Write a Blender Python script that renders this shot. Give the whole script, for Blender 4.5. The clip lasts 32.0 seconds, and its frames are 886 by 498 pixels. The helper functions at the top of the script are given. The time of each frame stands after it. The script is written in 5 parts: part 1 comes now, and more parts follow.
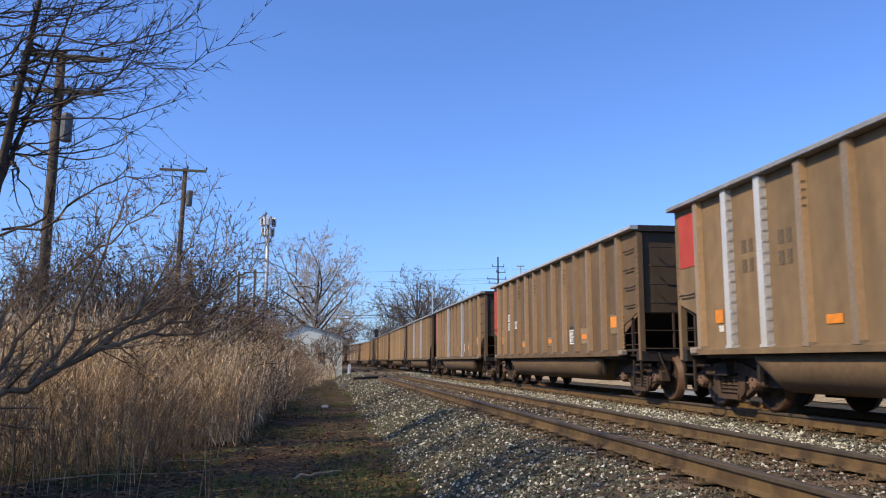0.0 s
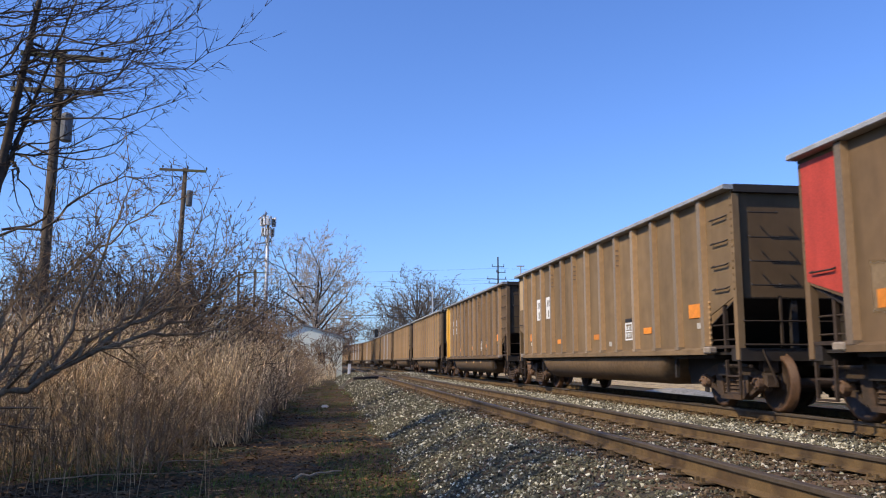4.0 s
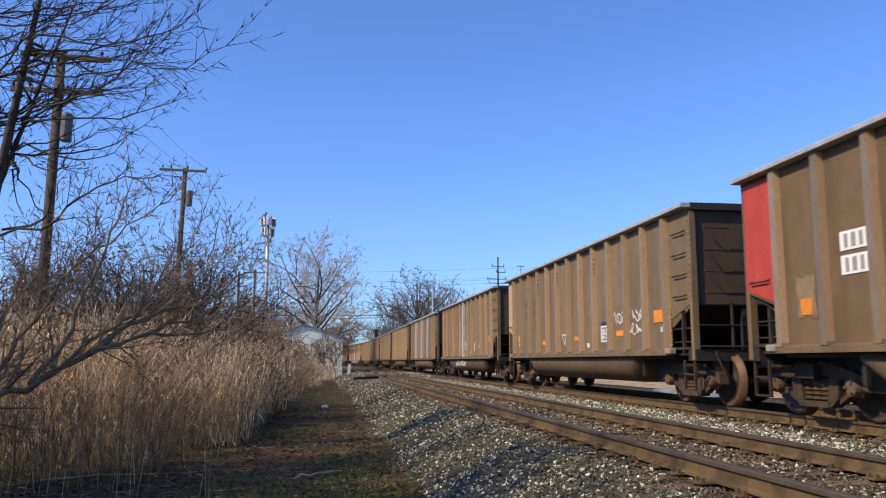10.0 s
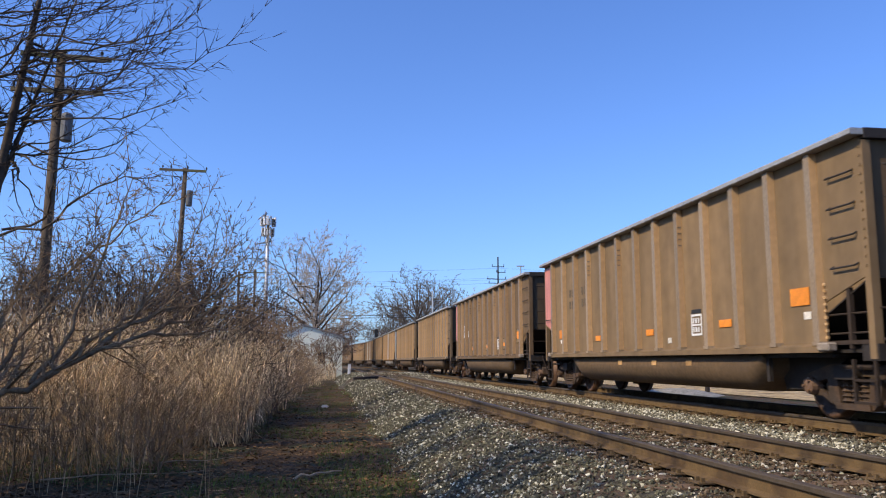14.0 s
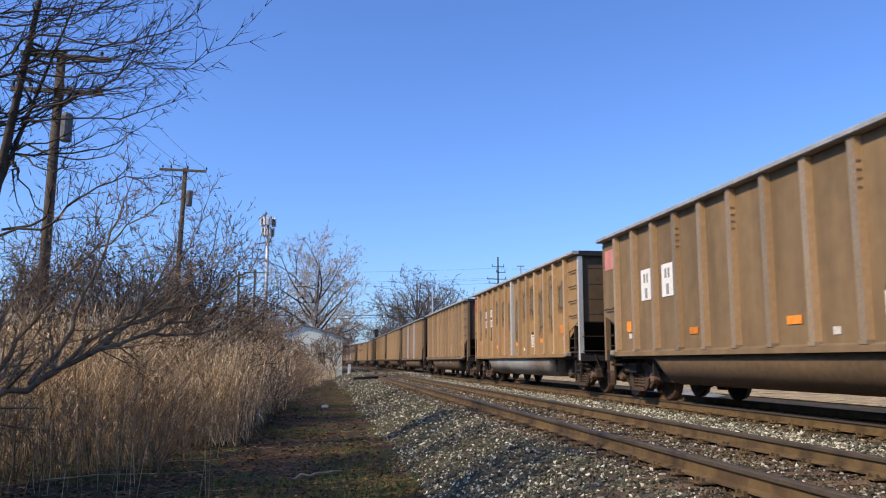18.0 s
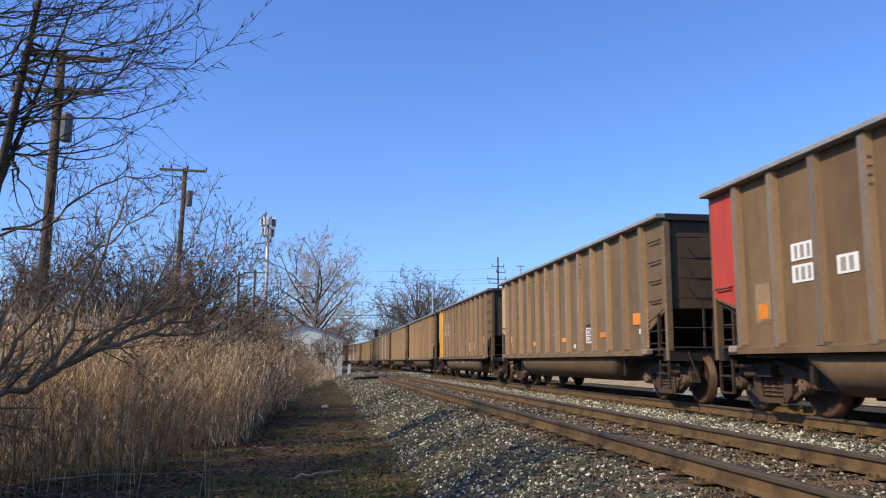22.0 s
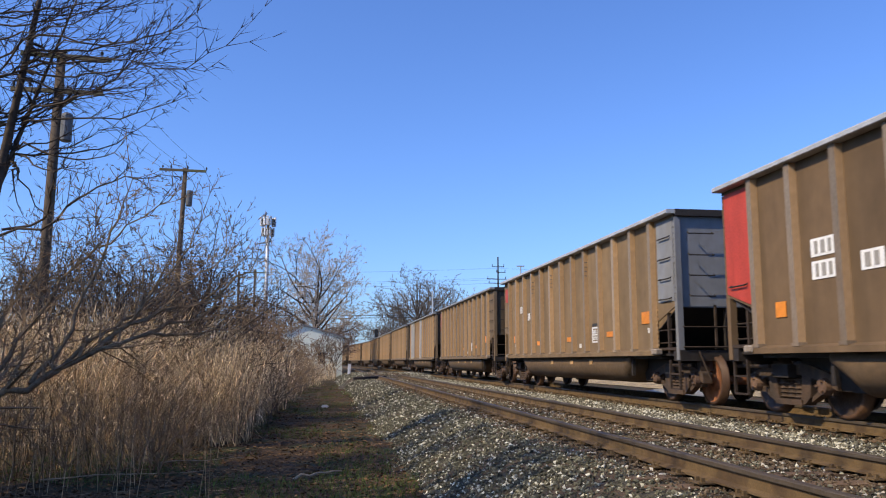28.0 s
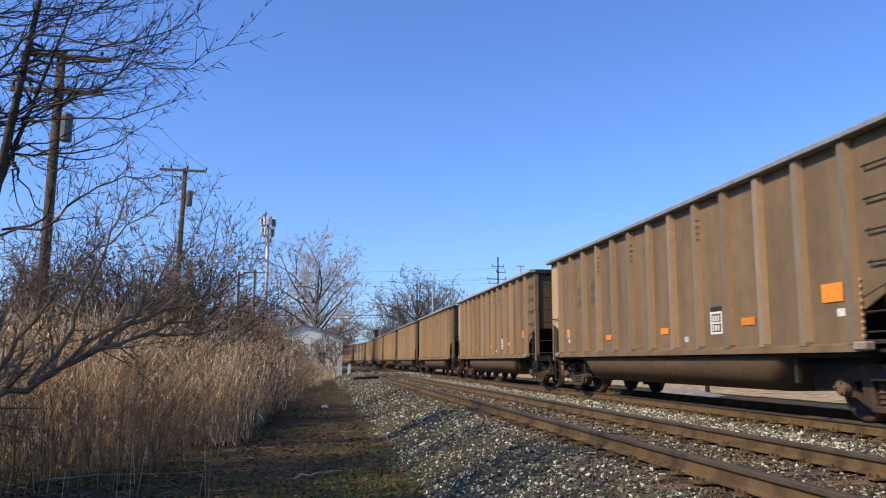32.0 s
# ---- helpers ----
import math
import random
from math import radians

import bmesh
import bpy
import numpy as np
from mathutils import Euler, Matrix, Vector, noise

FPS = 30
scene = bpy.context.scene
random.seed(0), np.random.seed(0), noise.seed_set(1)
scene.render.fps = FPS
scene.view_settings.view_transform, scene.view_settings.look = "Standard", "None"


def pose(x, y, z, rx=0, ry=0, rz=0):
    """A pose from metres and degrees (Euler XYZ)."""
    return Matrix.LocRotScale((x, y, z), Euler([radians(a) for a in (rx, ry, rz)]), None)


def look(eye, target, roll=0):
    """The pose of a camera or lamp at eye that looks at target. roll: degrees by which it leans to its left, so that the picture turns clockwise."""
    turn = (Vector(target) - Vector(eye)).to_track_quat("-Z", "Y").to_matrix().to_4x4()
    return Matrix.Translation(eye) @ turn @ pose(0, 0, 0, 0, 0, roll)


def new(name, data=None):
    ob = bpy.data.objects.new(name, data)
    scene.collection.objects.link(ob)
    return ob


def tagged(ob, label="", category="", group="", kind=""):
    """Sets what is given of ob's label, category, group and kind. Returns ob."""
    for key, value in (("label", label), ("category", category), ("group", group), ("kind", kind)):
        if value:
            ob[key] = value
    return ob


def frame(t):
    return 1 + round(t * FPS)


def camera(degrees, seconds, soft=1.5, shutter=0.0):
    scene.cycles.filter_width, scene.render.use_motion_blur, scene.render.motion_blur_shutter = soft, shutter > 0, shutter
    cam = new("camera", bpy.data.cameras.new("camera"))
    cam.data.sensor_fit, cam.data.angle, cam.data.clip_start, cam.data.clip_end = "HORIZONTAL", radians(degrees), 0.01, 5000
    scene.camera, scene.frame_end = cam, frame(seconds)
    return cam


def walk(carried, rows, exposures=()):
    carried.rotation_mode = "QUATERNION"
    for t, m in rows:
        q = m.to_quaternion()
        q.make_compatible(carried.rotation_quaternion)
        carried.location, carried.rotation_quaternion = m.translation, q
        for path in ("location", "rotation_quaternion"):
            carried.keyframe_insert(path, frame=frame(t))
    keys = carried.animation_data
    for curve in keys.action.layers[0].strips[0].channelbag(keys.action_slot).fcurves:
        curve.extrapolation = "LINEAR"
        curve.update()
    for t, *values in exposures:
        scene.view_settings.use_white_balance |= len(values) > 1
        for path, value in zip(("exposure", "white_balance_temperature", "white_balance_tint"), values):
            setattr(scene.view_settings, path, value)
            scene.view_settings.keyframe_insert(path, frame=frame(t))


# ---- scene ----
# The clip: a fixed camera beside a two-track railway; a coal train passes on the second track.
RAIL = 0.75                       # height of the rail heads over the path
EYE = (0.0, 0.0, RAIL + 0.792)
YAW, TILT = radians(8.339), radians(7.891)
cam = camera(57.27, 32.0, soft=1.1, shutter=0.1)
AIM = (EYE[0] + math.sin(YAW) * math.cos(TILT), EYE[1] + math.cos(YAW) * math.cos(TILT), EYE[2] + math.sin(TILT))
walk(cam, [(0.0, look(EYE, AIM)), (32.0, look(EYE, AIM))], exposures=[(0.0, 0.0), (32.0, 0.0)])

# ---- light ----
SUN_EL, SUN_AZ = radians(40), radians(-109)   # azimuth from +y, towards +x
to_sun = Vector((math.sin(SUN_AZ) * math.cos(SUN_EL), math.cos(SUN_AZ) * math.cos(SUN_EL), math.sin(SUN_EL)))
world = bpy.data.worlds.new("world")
scene.world = world
world.use_nodes = True
wn, wl = world.node_tree.nodes, world.node_tree.links
sky = wn.new("ShaderNodeTexSky")
sky.sky_type, sky.sun_disc = "NISHITA", False
sky.sun_elevation, sky.sun_rotation = SUN_EL, SUN_AZ
sky.altitude, sky.air_density, sky.dust_density, sky.ozone_density = 0, 1.0, 1.0, 2.0
deep = wn.new("ShaderNodeVectorMath")          # the clip's camera renders the clear sky a deep, saturated blue
deep.operation = "MULTIPLY"
deep.inputs[1].default_value = (0.96, 1.33, 2.11)
wl.new(sky.outputs[0], deep.inputs[0])
wl.new(deep.outputs[0], wn["Background"].inputs[0])
wn["Background"].inputs[1].default_value = 0.106
sun = new("sun", bpy.data.lights.new("sun", "SUN"))
sun.data.energy, sun.data.angle, sun.data.color = 5.0, radians(0.53), (1.0, 0.825, 0.575)
sun.matrix_world = look(to_sun * 100, (0, 0, 0))


# ---- materials ----
WASH = 0.9                        # one factor on all the paints below


def material(name, color, rough=0.8, metal=0.0, vary=0.25, scale=6.0, grain=60.0, bump=0.15, dist=0.01, second=None, mix=0.5,
             streak=None, per_object=0.0, per_island=0.0, spec=0.3):
    """A weathered surface: blotches at two scales, grain in the relief, and if asked a second colour in patches or streaks."""
    color, second = tuple(c * WASH for c in color), tuple(c * WASH for c in second) if second else None
    m = bpy.data.materials.new(name)
    m.use_nodes = True
    n, l = m.node_tree.nodes, m.node_tree.links
    b = n["Principled BSDF"]
    b.inputs["Roughness"].default_value, b.inputs["Metallic"].default_value = rough, metal
    b.inputs["Specular IOR Level"].default_value = spec
    co = n.new("ShaderNodeTexCoord")
    vec = co.outputs["Object"]
    if streak:
        mp = n.new("ShaderNodeMapping")
        mp.inputs["Scale"].default_value = streak
        l.new(vec, mp.inputs["Vector"])
        svec = mp.outputs[0]
    else:
        svec = vec
    big = n.new("ShaderNodeTexNoise")
    big.inputs["Scale"].default_value, big.inputs["Detail"].default_value = scale, 5
    l.new(svec, big.inputs["Vector"])
    fine = n.new("ShaderNodeTexNoise")
    fine.inputs["Scale"].default_value, fine.inputs["Detail"].default_value = grain, 3
    l.new(vec, fine.inputs["Vector"])
    add = n.new("ShaderNodeMath")
    add.operation = "ADD"
    l.new(big.outputs[0], add.inputs[0]), l.new(fine.outputs[0], add.inputs[1])
    rng = n.new("ShaderNodeMapRange")
    rng.inputs["From Min"].default_value, rng.inputs["From Max"].default_value = 0.7, 1.3
    rng.inputs["To Min"].default_value, rng.inputs["To Max"].default_value = 1 - vary, 1 + vary
    l.new(add.outputs[0], rng.inputs["Value"])
    value = rng.outputs[0]
    for amount, source in ((per_object, "obj"), (per_island, "isl")):
        if amount:
            src = n.new("ShaderNodeObjectInfo").outputs["Random"] if source == "obj" else n.new("ShaderNodeNewGeometry").outputs["Random Per Island"]
            r2 = n.new("ShaderNodeMapRange")
            r2.inputs["To Min"].default_value, r2.inputs["To Max"].default_value = 1 - amount, 1 + amount
            l.new(src, r2.inputs["Value"])
            mu = n.new("ShaderNodeMath")
            mu.operation = "MULTIPLY"
            l.new(value, mu.inputs[0]), l.new(r2.outputs[0], mu.inputs[1])
            value = mu.outputs[0]
    if second:
        third = n.new("ShaderNodeTexNoise")
        third.inputs["Scale"].default_value, third.inputs["Detail"].default_value = scale * 0.37, 6
        l.new(svec, third.inputs["Vector"])
        ramp = n.new("ShaderNodeMapRange")
        ramp.inputs["From Min"].default_value, ramp.inputs["From Max"].default_value = mix - 0.07, mix + 0.07
        l.new(third.outputs[0], ramp.inputs["Value"])
        mc = n.new("ShaderNodeMix")
        mc.data_type = "RGBA"
        l.new(ramp.outputs[0], mc.inputs["Factor"])
        mc.inputs["A"].default_value, mc.inputs["B"].default_value = (*color, 1), (*second, 1)
        col = mc.outputs["Result"]
    else:
        rgb = n.new("ShaderNodeRGB")
        rgb.outputs[0].default_value = (*color, 1)
        col = rgb.outputs[0]
    sc = n.new("ShaderNodeVectorMath")
    sc.operation = "SCALE"
    l.new(col, sc.inputs[0]), l.new(value, sc.inputs["Scale"])
    l.new(sc.outputs[0], b.inputs["Base Color"])
    if bump:
        bp = n.new("ShaderNodeBump")
        bp.inputs["Strength"].default_value, bp.inputs["Distance"].default_value = bump, dist
        l.new(add.outputs[0], bp.inputs["Height"])
        l.new(bp.outputs[0], b.inputs["Normal"])
    return m


def soft_patch(name, color, edge=0.18, ragged=0.25, scale=5.0):
    """A thin film of dirt or cleaned paint on a flat plate, that breaks up towards the plate's edges."""
    m = material(name, color, 0.85, scale=4, grain=30, vary=0.2, bump=0, per_object=0.2)
    n, l = m.node_tree.nodes, m.node_tree.links
    co, sep = n.new("ShaderNodeTexCoord"), n.new("ShaderNodeSeparateXYZ")
    l.new(co.outputs["Generated"], sep.inputs[0])
    gaps = []
    for axis in ("Y", "Z"):
        away = n.new("ShaderNodeMath")
        away.operation = "PINGPONG"
        away.inputs[1].default_value = 0.5
        l.new(sep.outputs[axis], away.inputs[0])
        gaps.append(away.outputs[0])
    least = n.new("ShaderNodeMath")
    least.operation = "MINIMUM"
    l.new(gaps[0], least.inputs[0]), l.new(gaps[1], least.inputs[1])
    info, shift = n.new("ShaderNodeObjectInfo"), n.new("ShaderNodeVectorMath")
    shift.operation = "ADD"
    spread_out = n.new("ShaderNodeMath")
    spread_out.operation = "MULTIPLY"
    spread_out.inputs[1].default_value = 40.0
    l.new(info.outputs["Random"], spread_out.inputs[0])
    l.new(co.outputs["Object"], shift.inputs[0]), l.new(spread_out.outputs[0], shift.inputs[1])
    tex = n.new("ShaderNodeTexNoise")
    tex.inputs["Scale"].default_value, tex.inputs["Detail"].default_value = scale, 4
    l.new(shift.outputs[0], tex.inputs["Vector"])
    rough_edge = n.new("ShaderNodeMath")
    rough_edge.operation = "MULTIPLY_ADD"
    rough_edge.inputs[1].default_value, rough_edge.inputs[2].default_value = -ragged * 2, ragged
    l.new(tex.outputs[0], rough_edge.inputs[0])
    total = n.new("ShaderNodeMath")
    total.operation = "ADD"
    l.new(least.outputs[0], total.inputs[0]), l.new(rough_edge.outputs[0], total.inputs[1])
    ramp = n.new("ShaderNodeMapRange")
    ramp.inputs["From Min"].default_value, ramp.inputs["From Max"].default_value = 0.01, edge
    l.new(total.outputs[0], ramp.inputs["Value"])
    l.new(ramp.outputs[0], n["Principled BSDF"].inputs["Alpha"])
    return m


def stone_material(name, ramp):
    """Broken stone whose chips differ in colour one by one."""
    m = bpy.data.materials.new(name)
    m.use_nodes = True
    n, l = m.node_tree.nodes, m.node_tree.links
    b = n["Principled BSDF"]
    b.inputs["Roughness"].default_value, b.inputs["Specular IOR Level"].default_value = 0.85, 0.3
    geo, cr, no = n.new("ShaderNodeNewGeometry"), n.new("ShaderNodeValToRGB"), n.new("ShaderNodeTexNoise")
    el = cr.color_ramp.elements
    while len(el) < len(ramp):
        el.new(0.5)
    for e, (at, col) in zip(el, ramp):
        e.position, e.color = at, (*col, 1)
    no.inputs["Scale"].default_value = 60
    mix = n.new("ShaderNodeMix")
    mix.data_type, mix.blend_type = "RGBA", "MULTIPLY"
    mix.inputs["Factor"].default_value = 0.5
    l.new(geo.outputs["Random Per Island"], cr.inputs["Fac"]), l.new(cr.outputs["Color"], mix.inputs["A"])
    l.new(no.outputs[0], mix.inputs["B"]), l.new(mix.outputs["Result"], b.inputs["Base Color"])
    return m


M = {
    "ground": material("dead_grass_ground", (0.074, 0.043, 0.017), 0.95, scale=2.2, grain=24, vary=0.75, bump=1.0, dist=0.05, second=(0.036, 0.04, 0.012), mix=0.54),
    "ballast": material("crushed_stone", (0.066, 0.058, 0.036), 0.9, scale=8, grain=34, vary=0.6, bump=1.0, dist=0.05, second=(0.10, 0.066, 0.04), mix=0.53),
    "stone": stone_material("ballast_stone", ((0.0, (0.045, 0.042, 0.025)), (0.5, (0.134, 0.126, 0.079)), (0.84, (0.265, 0.25, 0.165)), (0.94, (0.80, 0.75, 0.57)))),
    # ballast ramp made lighter, with strong sun painted into the chips
    "sunlit_stone": stone_material("sunlit_ballast_stone", ((0.0, (0.07, 0.062, 0.042)), (0.4, (0.17, 0.155, 0.11)), (0.70, (0.33, 0.305, 0.21)), (0.90, (0.80, 0.75, 0.58)))),
    "rust_stone": stone_material("rust_stained_stone", ((0.0, (0.055, 0.037, 0.021)), (0.5, (0.14, 0.092, 0.049)), (0.9, (0.24, 0.18, 0.11)), (0.97, (0.60, 0.54, 0.43)))),
    "far_gravel": material("pale_gravel", (0.42, 0.31, 0.16), 0.95, scale=2.2, grain=14, vary=0.75, bump=1.0, dist=0.06, second=(0.17, 0.13, 0.075), mix=0.6),
    "rail": material("rusty_rail_web", (0.138, 0.088, 0.038), 0.8, scale=9, grain=80, vary=0.25, bump=0.2, second=(0.085, 0.052, 0.025), mix=0.55),
    "railhead": material("worn_rail_head", (0.092, 0.070, 0.048), 0.6, metal=0.2, scale=9, grain=60, vary=0.2, bump=0.05),
    "tie": material("creosoted_wood", (0.135, 0.086, 0.050), 0.95, scale=6, grain=50, vary=0.4, bump=0.6, per_object=0.25),
    "dark": material("dirty_black_steel", (0.032, 0.026, 0.022), 0.7, scale=8, grain=60, vary=0.3),
    "truck": material("rusty_cast_steel", (0.085, 0.053, 0.033), 0.75, scale=8, grain=60, vary=0.35, second=(0.055, 0.039, 0.028), mix=0.5, bump=0.3, per_object=0.2),
    "undercarriage": material("grimy_brown_steel", (0.042, 0.028, 0.019), 0.8, scale=7, grain=50, vary=0.35, bump=0.2, per_object=0.2),
    # rust lighter than the wheel plate: light on the rim is in the colour
    "rim": material("lit_rusty_rim", (0.11, 0.06, 0.034), 0.6, metal=0.2, scale=6, grain=40, vary=0.3, bump=0.15, per_object=0.3),
    "wheel": material("wheel_steel", (0.055, 0.036, 0.026), 0.6, metal=0.2, scale=5, grain=40, vary=0.3, bump=0.2, per_object=0.3),
    "tread": material("polished_tread", (0.45, 0.42, 0.40), 0.3, metal=1.0, vary=0.1, bump=0),
    "aluminium": material("bare_aluminium", (0.66, 0.64, 0.58), 0.42, metal=0.35, scale=5, grain=50, vary=0.15, bump=0.1, streak=(1, 1, 0.2)),
    "chord": material("dusty_aluminium_chord", (0.40, 0.395, 0.375), 0.5, metal=0.3, scale=4, grain=40, vary=0.25, bump=0.1, per_object=0.25),
    "white": material("white_paint", (0.78, 0.77, 0.74), 0.6, scale=12, grain=70, vary=0.12, bump=0.05),
    "tag": material("dusty_white_tag", (0.62, 0.58, 0.51), 0.7, scale=14, grain=70, vary=0.25, bump=0.05, per_object=0.25),
    "mark": material("grey_stencil", (0.30, 0.28, 0.25), 0.7, scale=12, grain=70, vary=0.2, bump=0.05),
    "ghost": material("worn_dark_stencil", (0.12, 0.088, 0.055), 0.8, scale=12, grain=50, vary=0.35, bump=0.05),
    "black": material("black_paint", (0.03, 0.03, 0.03), 0.6, scale=12, grain=70, vary=0.2, bump=0.05),
    "orange": material("orange_reflector", (0.74, 0.25, 0.03), 0.5, scale=8, grain=60, vary=0.2, bump=0.05, per_object=0.2),
    "amber": material("dusty_amber_patch", (0.46, 0.27, 0.11), 0.7, scale=8, grain=60, vary=0.25, bump=0.05, per_object=0.25),
    "dust": soft_patch("pale_dust_patch", (0.25, 0.175, 0.10), 0.12, 0.10),
    "grime": soft_patch("dark_worn_patch", (0.15, 0.115, 0.075), 0.30, 0.42, 2.2),
    "stained_tub": material("stained_grey_belly", (0.34, 0.33, 0.31), 0.6, metal=0.2, scale=1.6, grain=14, vary=0.25, bump=0.1, second=(0.15, 0.10, 0.06), mix=0.5, streak=(1, 0.5, 1)),
    "rust_wheel": material("orange_rust_wheel", (0.30, 0.115, 0.045), 0.8, scale=5, grain=40, vary=0.35, bump=0.2, second=(0.12, 0.05, 0.025), mix=0.55),
    "jack": material("pale_cast_pad", (0.28, 0.23, 0.18), 0.7, scale=8, grain=50, vary=0.3, bump=0.2),
    "red": material("red_end_paint", (0.44, 0.055, 0.034), 0.6, scale=4, grain=40, vary=0.25, bump=0.05, streak=(1, 1, 0.3)),
    "pink": material("faded_red_paint", (0.56, 0.22, 0.19), 0.7, scale=4, grain=40, vary=0.25, bump=0.05, streak=(1, 1, 0.3)),
    "yellow": material("yellow_end_paint", (0.72, 0.42, 0.07), 0.6, scale=4, grain=40, vary=0.2, bump=0.05, streak=(1, 1, 0.3)),
    "tanpanel": material("dusty_tan_panel", (0.47, 0.33, 0.18), 0.8, scale=4, grain=40, vary=0.15, bump=0.05, streak=(1, 1, 0.3)),
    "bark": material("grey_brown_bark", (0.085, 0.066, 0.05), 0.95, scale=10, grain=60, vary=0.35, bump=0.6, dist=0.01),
    # lighter copy of bark: warm sunlight on the limbs is put into the brown
    "litbark": material("sunlit_brown_bark", (0.23, 0.16, 0.09), 0.95, scale=10, grain=60, vary=0.4, bump=0.6, dist=0.01),
    # twig brown raised to the tan of sunlit twigs
    "twig": material("sunlit_twig_bark", (0.26, 0.175, 0.10), 0.9, scale=5, grain=40, vary=0.3, bump=0.2),
    "darktwig": material("dark_twig_bark", (0.075, 0.055, 0.042), 0.9, scale=5, grain=40, vary=0.3, bump=0.2),
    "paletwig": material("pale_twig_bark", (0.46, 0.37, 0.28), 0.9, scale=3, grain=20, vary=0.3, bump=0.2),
    "russet": material("russet_twig_bark", (0.19, 0.115, 0.075), 0.9, scale=3, grain=20, vary=0.3, bump=0.2),
    "reed": material("dry_reed", (0.82, 0.63, 0.38), 0.85, scale=2, grain=20, vary=0.25, bump=0.1, per_island=0.75),
    "old_reed": material("old_grey_stalk", (0.34, 0.245, 0.135), 0.9, scale=2, grain=20, vary=0.3, bump=0.1, per_island=0.6),
    "weed": material("brown_weed_stem", (0.34, 0.24, 0.135), 0.9, scale=2, grain=20, vary=0.3, bump=0.1, per_island=0.8),
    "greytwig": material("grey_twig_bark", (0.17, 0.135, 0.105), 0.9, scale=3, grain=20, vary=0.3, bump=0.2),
    "belly": material("mud_splashed_belly", (0.128, 0.082, 0.043), 0.85, scale=2.5, grain=12, vary=0.25, bump=0.08, second=(0.095, 0.063, 0.036), mix=0.52, streak=(1, 0.3, 1), per_object=0.15),
    "cap": material("greasy_brown_cap", (0.14, 0.085, 0.055), 0.6, scale=8, grain=50, vary=0.35, bump=0.2, per_object=0.35),
    "pole": material("weathered_pole_wood", (0.10, 0.075, 0.052), 0.95, scale=4, grain=50, vary=0.3, bump=0.5, streak=(3, 3, 0.3)),
    "armwood": material("mossy_arm_wood", (0.15, 0.125, 0.08), 0.95, scale=4, grain=50, vary=0.3, bump=0.5, second=(0.14, 0.16, 0.07), mix=0.55),
    "grey": material("grey_enamel", (0.34, 0.35, 0.36), 0.5, scale=6, grain=40, vary=0.15, bump=0.05),
    "darkcan": material("dull_grey_can", (0.13, 0.135, 0.14), 0.6, scale=6, grain=40, vary=0.25, bump=0.1),
    "grey_heap": material("grey_gravel", (0.27, 0.26, 0.235), 0.95, scale=6, grain=30, vary=0.4, bump=0.8, dist=0.03),
    "wire": material("cable", (0.05, 0.05, 0.055), 0.6, vary=0.1, bump=0),
    "galv": material("galvanised_steel", (0.55, 0.57, 0.60), 0.5, metal=0.3, scale=5, grain=30, vary=0.12, bump=0.05),
    "siding": material("white_siding", (0.74, 0.77, 0.66), 0.75, scale=1.5, grain=20, vary=0.08, bump=0.05),
    "roof": material("grey_shingle", (0.20, 0.20, 0.21), 0.9, scale=4, grain=30, vary=0.3, bump=0.4),
    "glass": material("dark_window", (0.03, 0.035, 0.045), 0.1, vary=0.1, bump=0, spec=0.6),
    "litter": material("brown_leaf", (0.13, 0.074, 0.034), 0.9, vary=0.3, bump=0, per_island=0.55),
    "grass": material("green_blade", (0.10, 0.135, 0.03), 0.85, vary=0.3, bump=0, per_island=0.4),
    "fallen": material("fallen_twig", (0.22, 0.155, 0.09), 0.9, scale=3, grain=20, vary=0.3, bump=0.1, per_island=0.8),
    "deadwood": material("bleached_wood", (0.34, 0.28, 0.20), 0.9, scale=8, grain=60, vary=0.25, bump=0.3),
}
for key, col, sec, mx in (("car_shaded_end", (0.085, 0.058, 0.034), (0.115, 0.080, 0.046), 0.5), ("car_brown", (0.124, 0.080, 0.042), (0.152, 0.097, 0.051), 0.5),
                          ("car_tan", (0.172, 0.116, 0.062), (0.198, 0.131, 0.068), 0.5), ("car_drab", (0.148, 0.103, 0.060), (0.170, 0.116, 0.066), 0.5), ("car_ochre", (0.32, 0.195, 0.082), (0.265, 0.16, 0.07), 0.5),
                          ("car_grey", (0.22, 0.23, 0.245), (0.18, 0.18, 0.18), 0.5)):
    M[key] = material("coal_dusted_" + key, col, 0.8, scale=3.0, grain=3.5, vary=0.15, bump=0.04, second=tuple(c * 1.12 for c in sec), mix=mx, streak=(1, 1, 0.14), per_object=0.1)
    # rib flank: dust tan, raised so that the sunlit side is in the colour
    flank = (0.44, 0.285, 0.15) if key in ("car_brown", "car_shaded_end") else (0.50, 0.32, 0.16)
    M[key + "_flank"] = material("sunlit_dust_" + key, flank, 0.85, scale=2.0, grain=10, vary=0.14, bump=0.03,
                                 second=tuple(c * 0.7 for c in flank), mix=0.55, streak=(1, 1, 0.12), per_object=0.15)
    M[key + "_rib"] = material("dusty_rib_" + key, tuple(c * 1.2 + 0.045 for c in col), 0.6, scale=2.0, grain=30, vary=0.25, bump=0.1,
                               second=tuple(c * 0.6 + g for c, g in zip(col, (0.20, 0.19, 0.165))), mix=0.52, streak=(1, 1, 0.25), per_object=0.25)


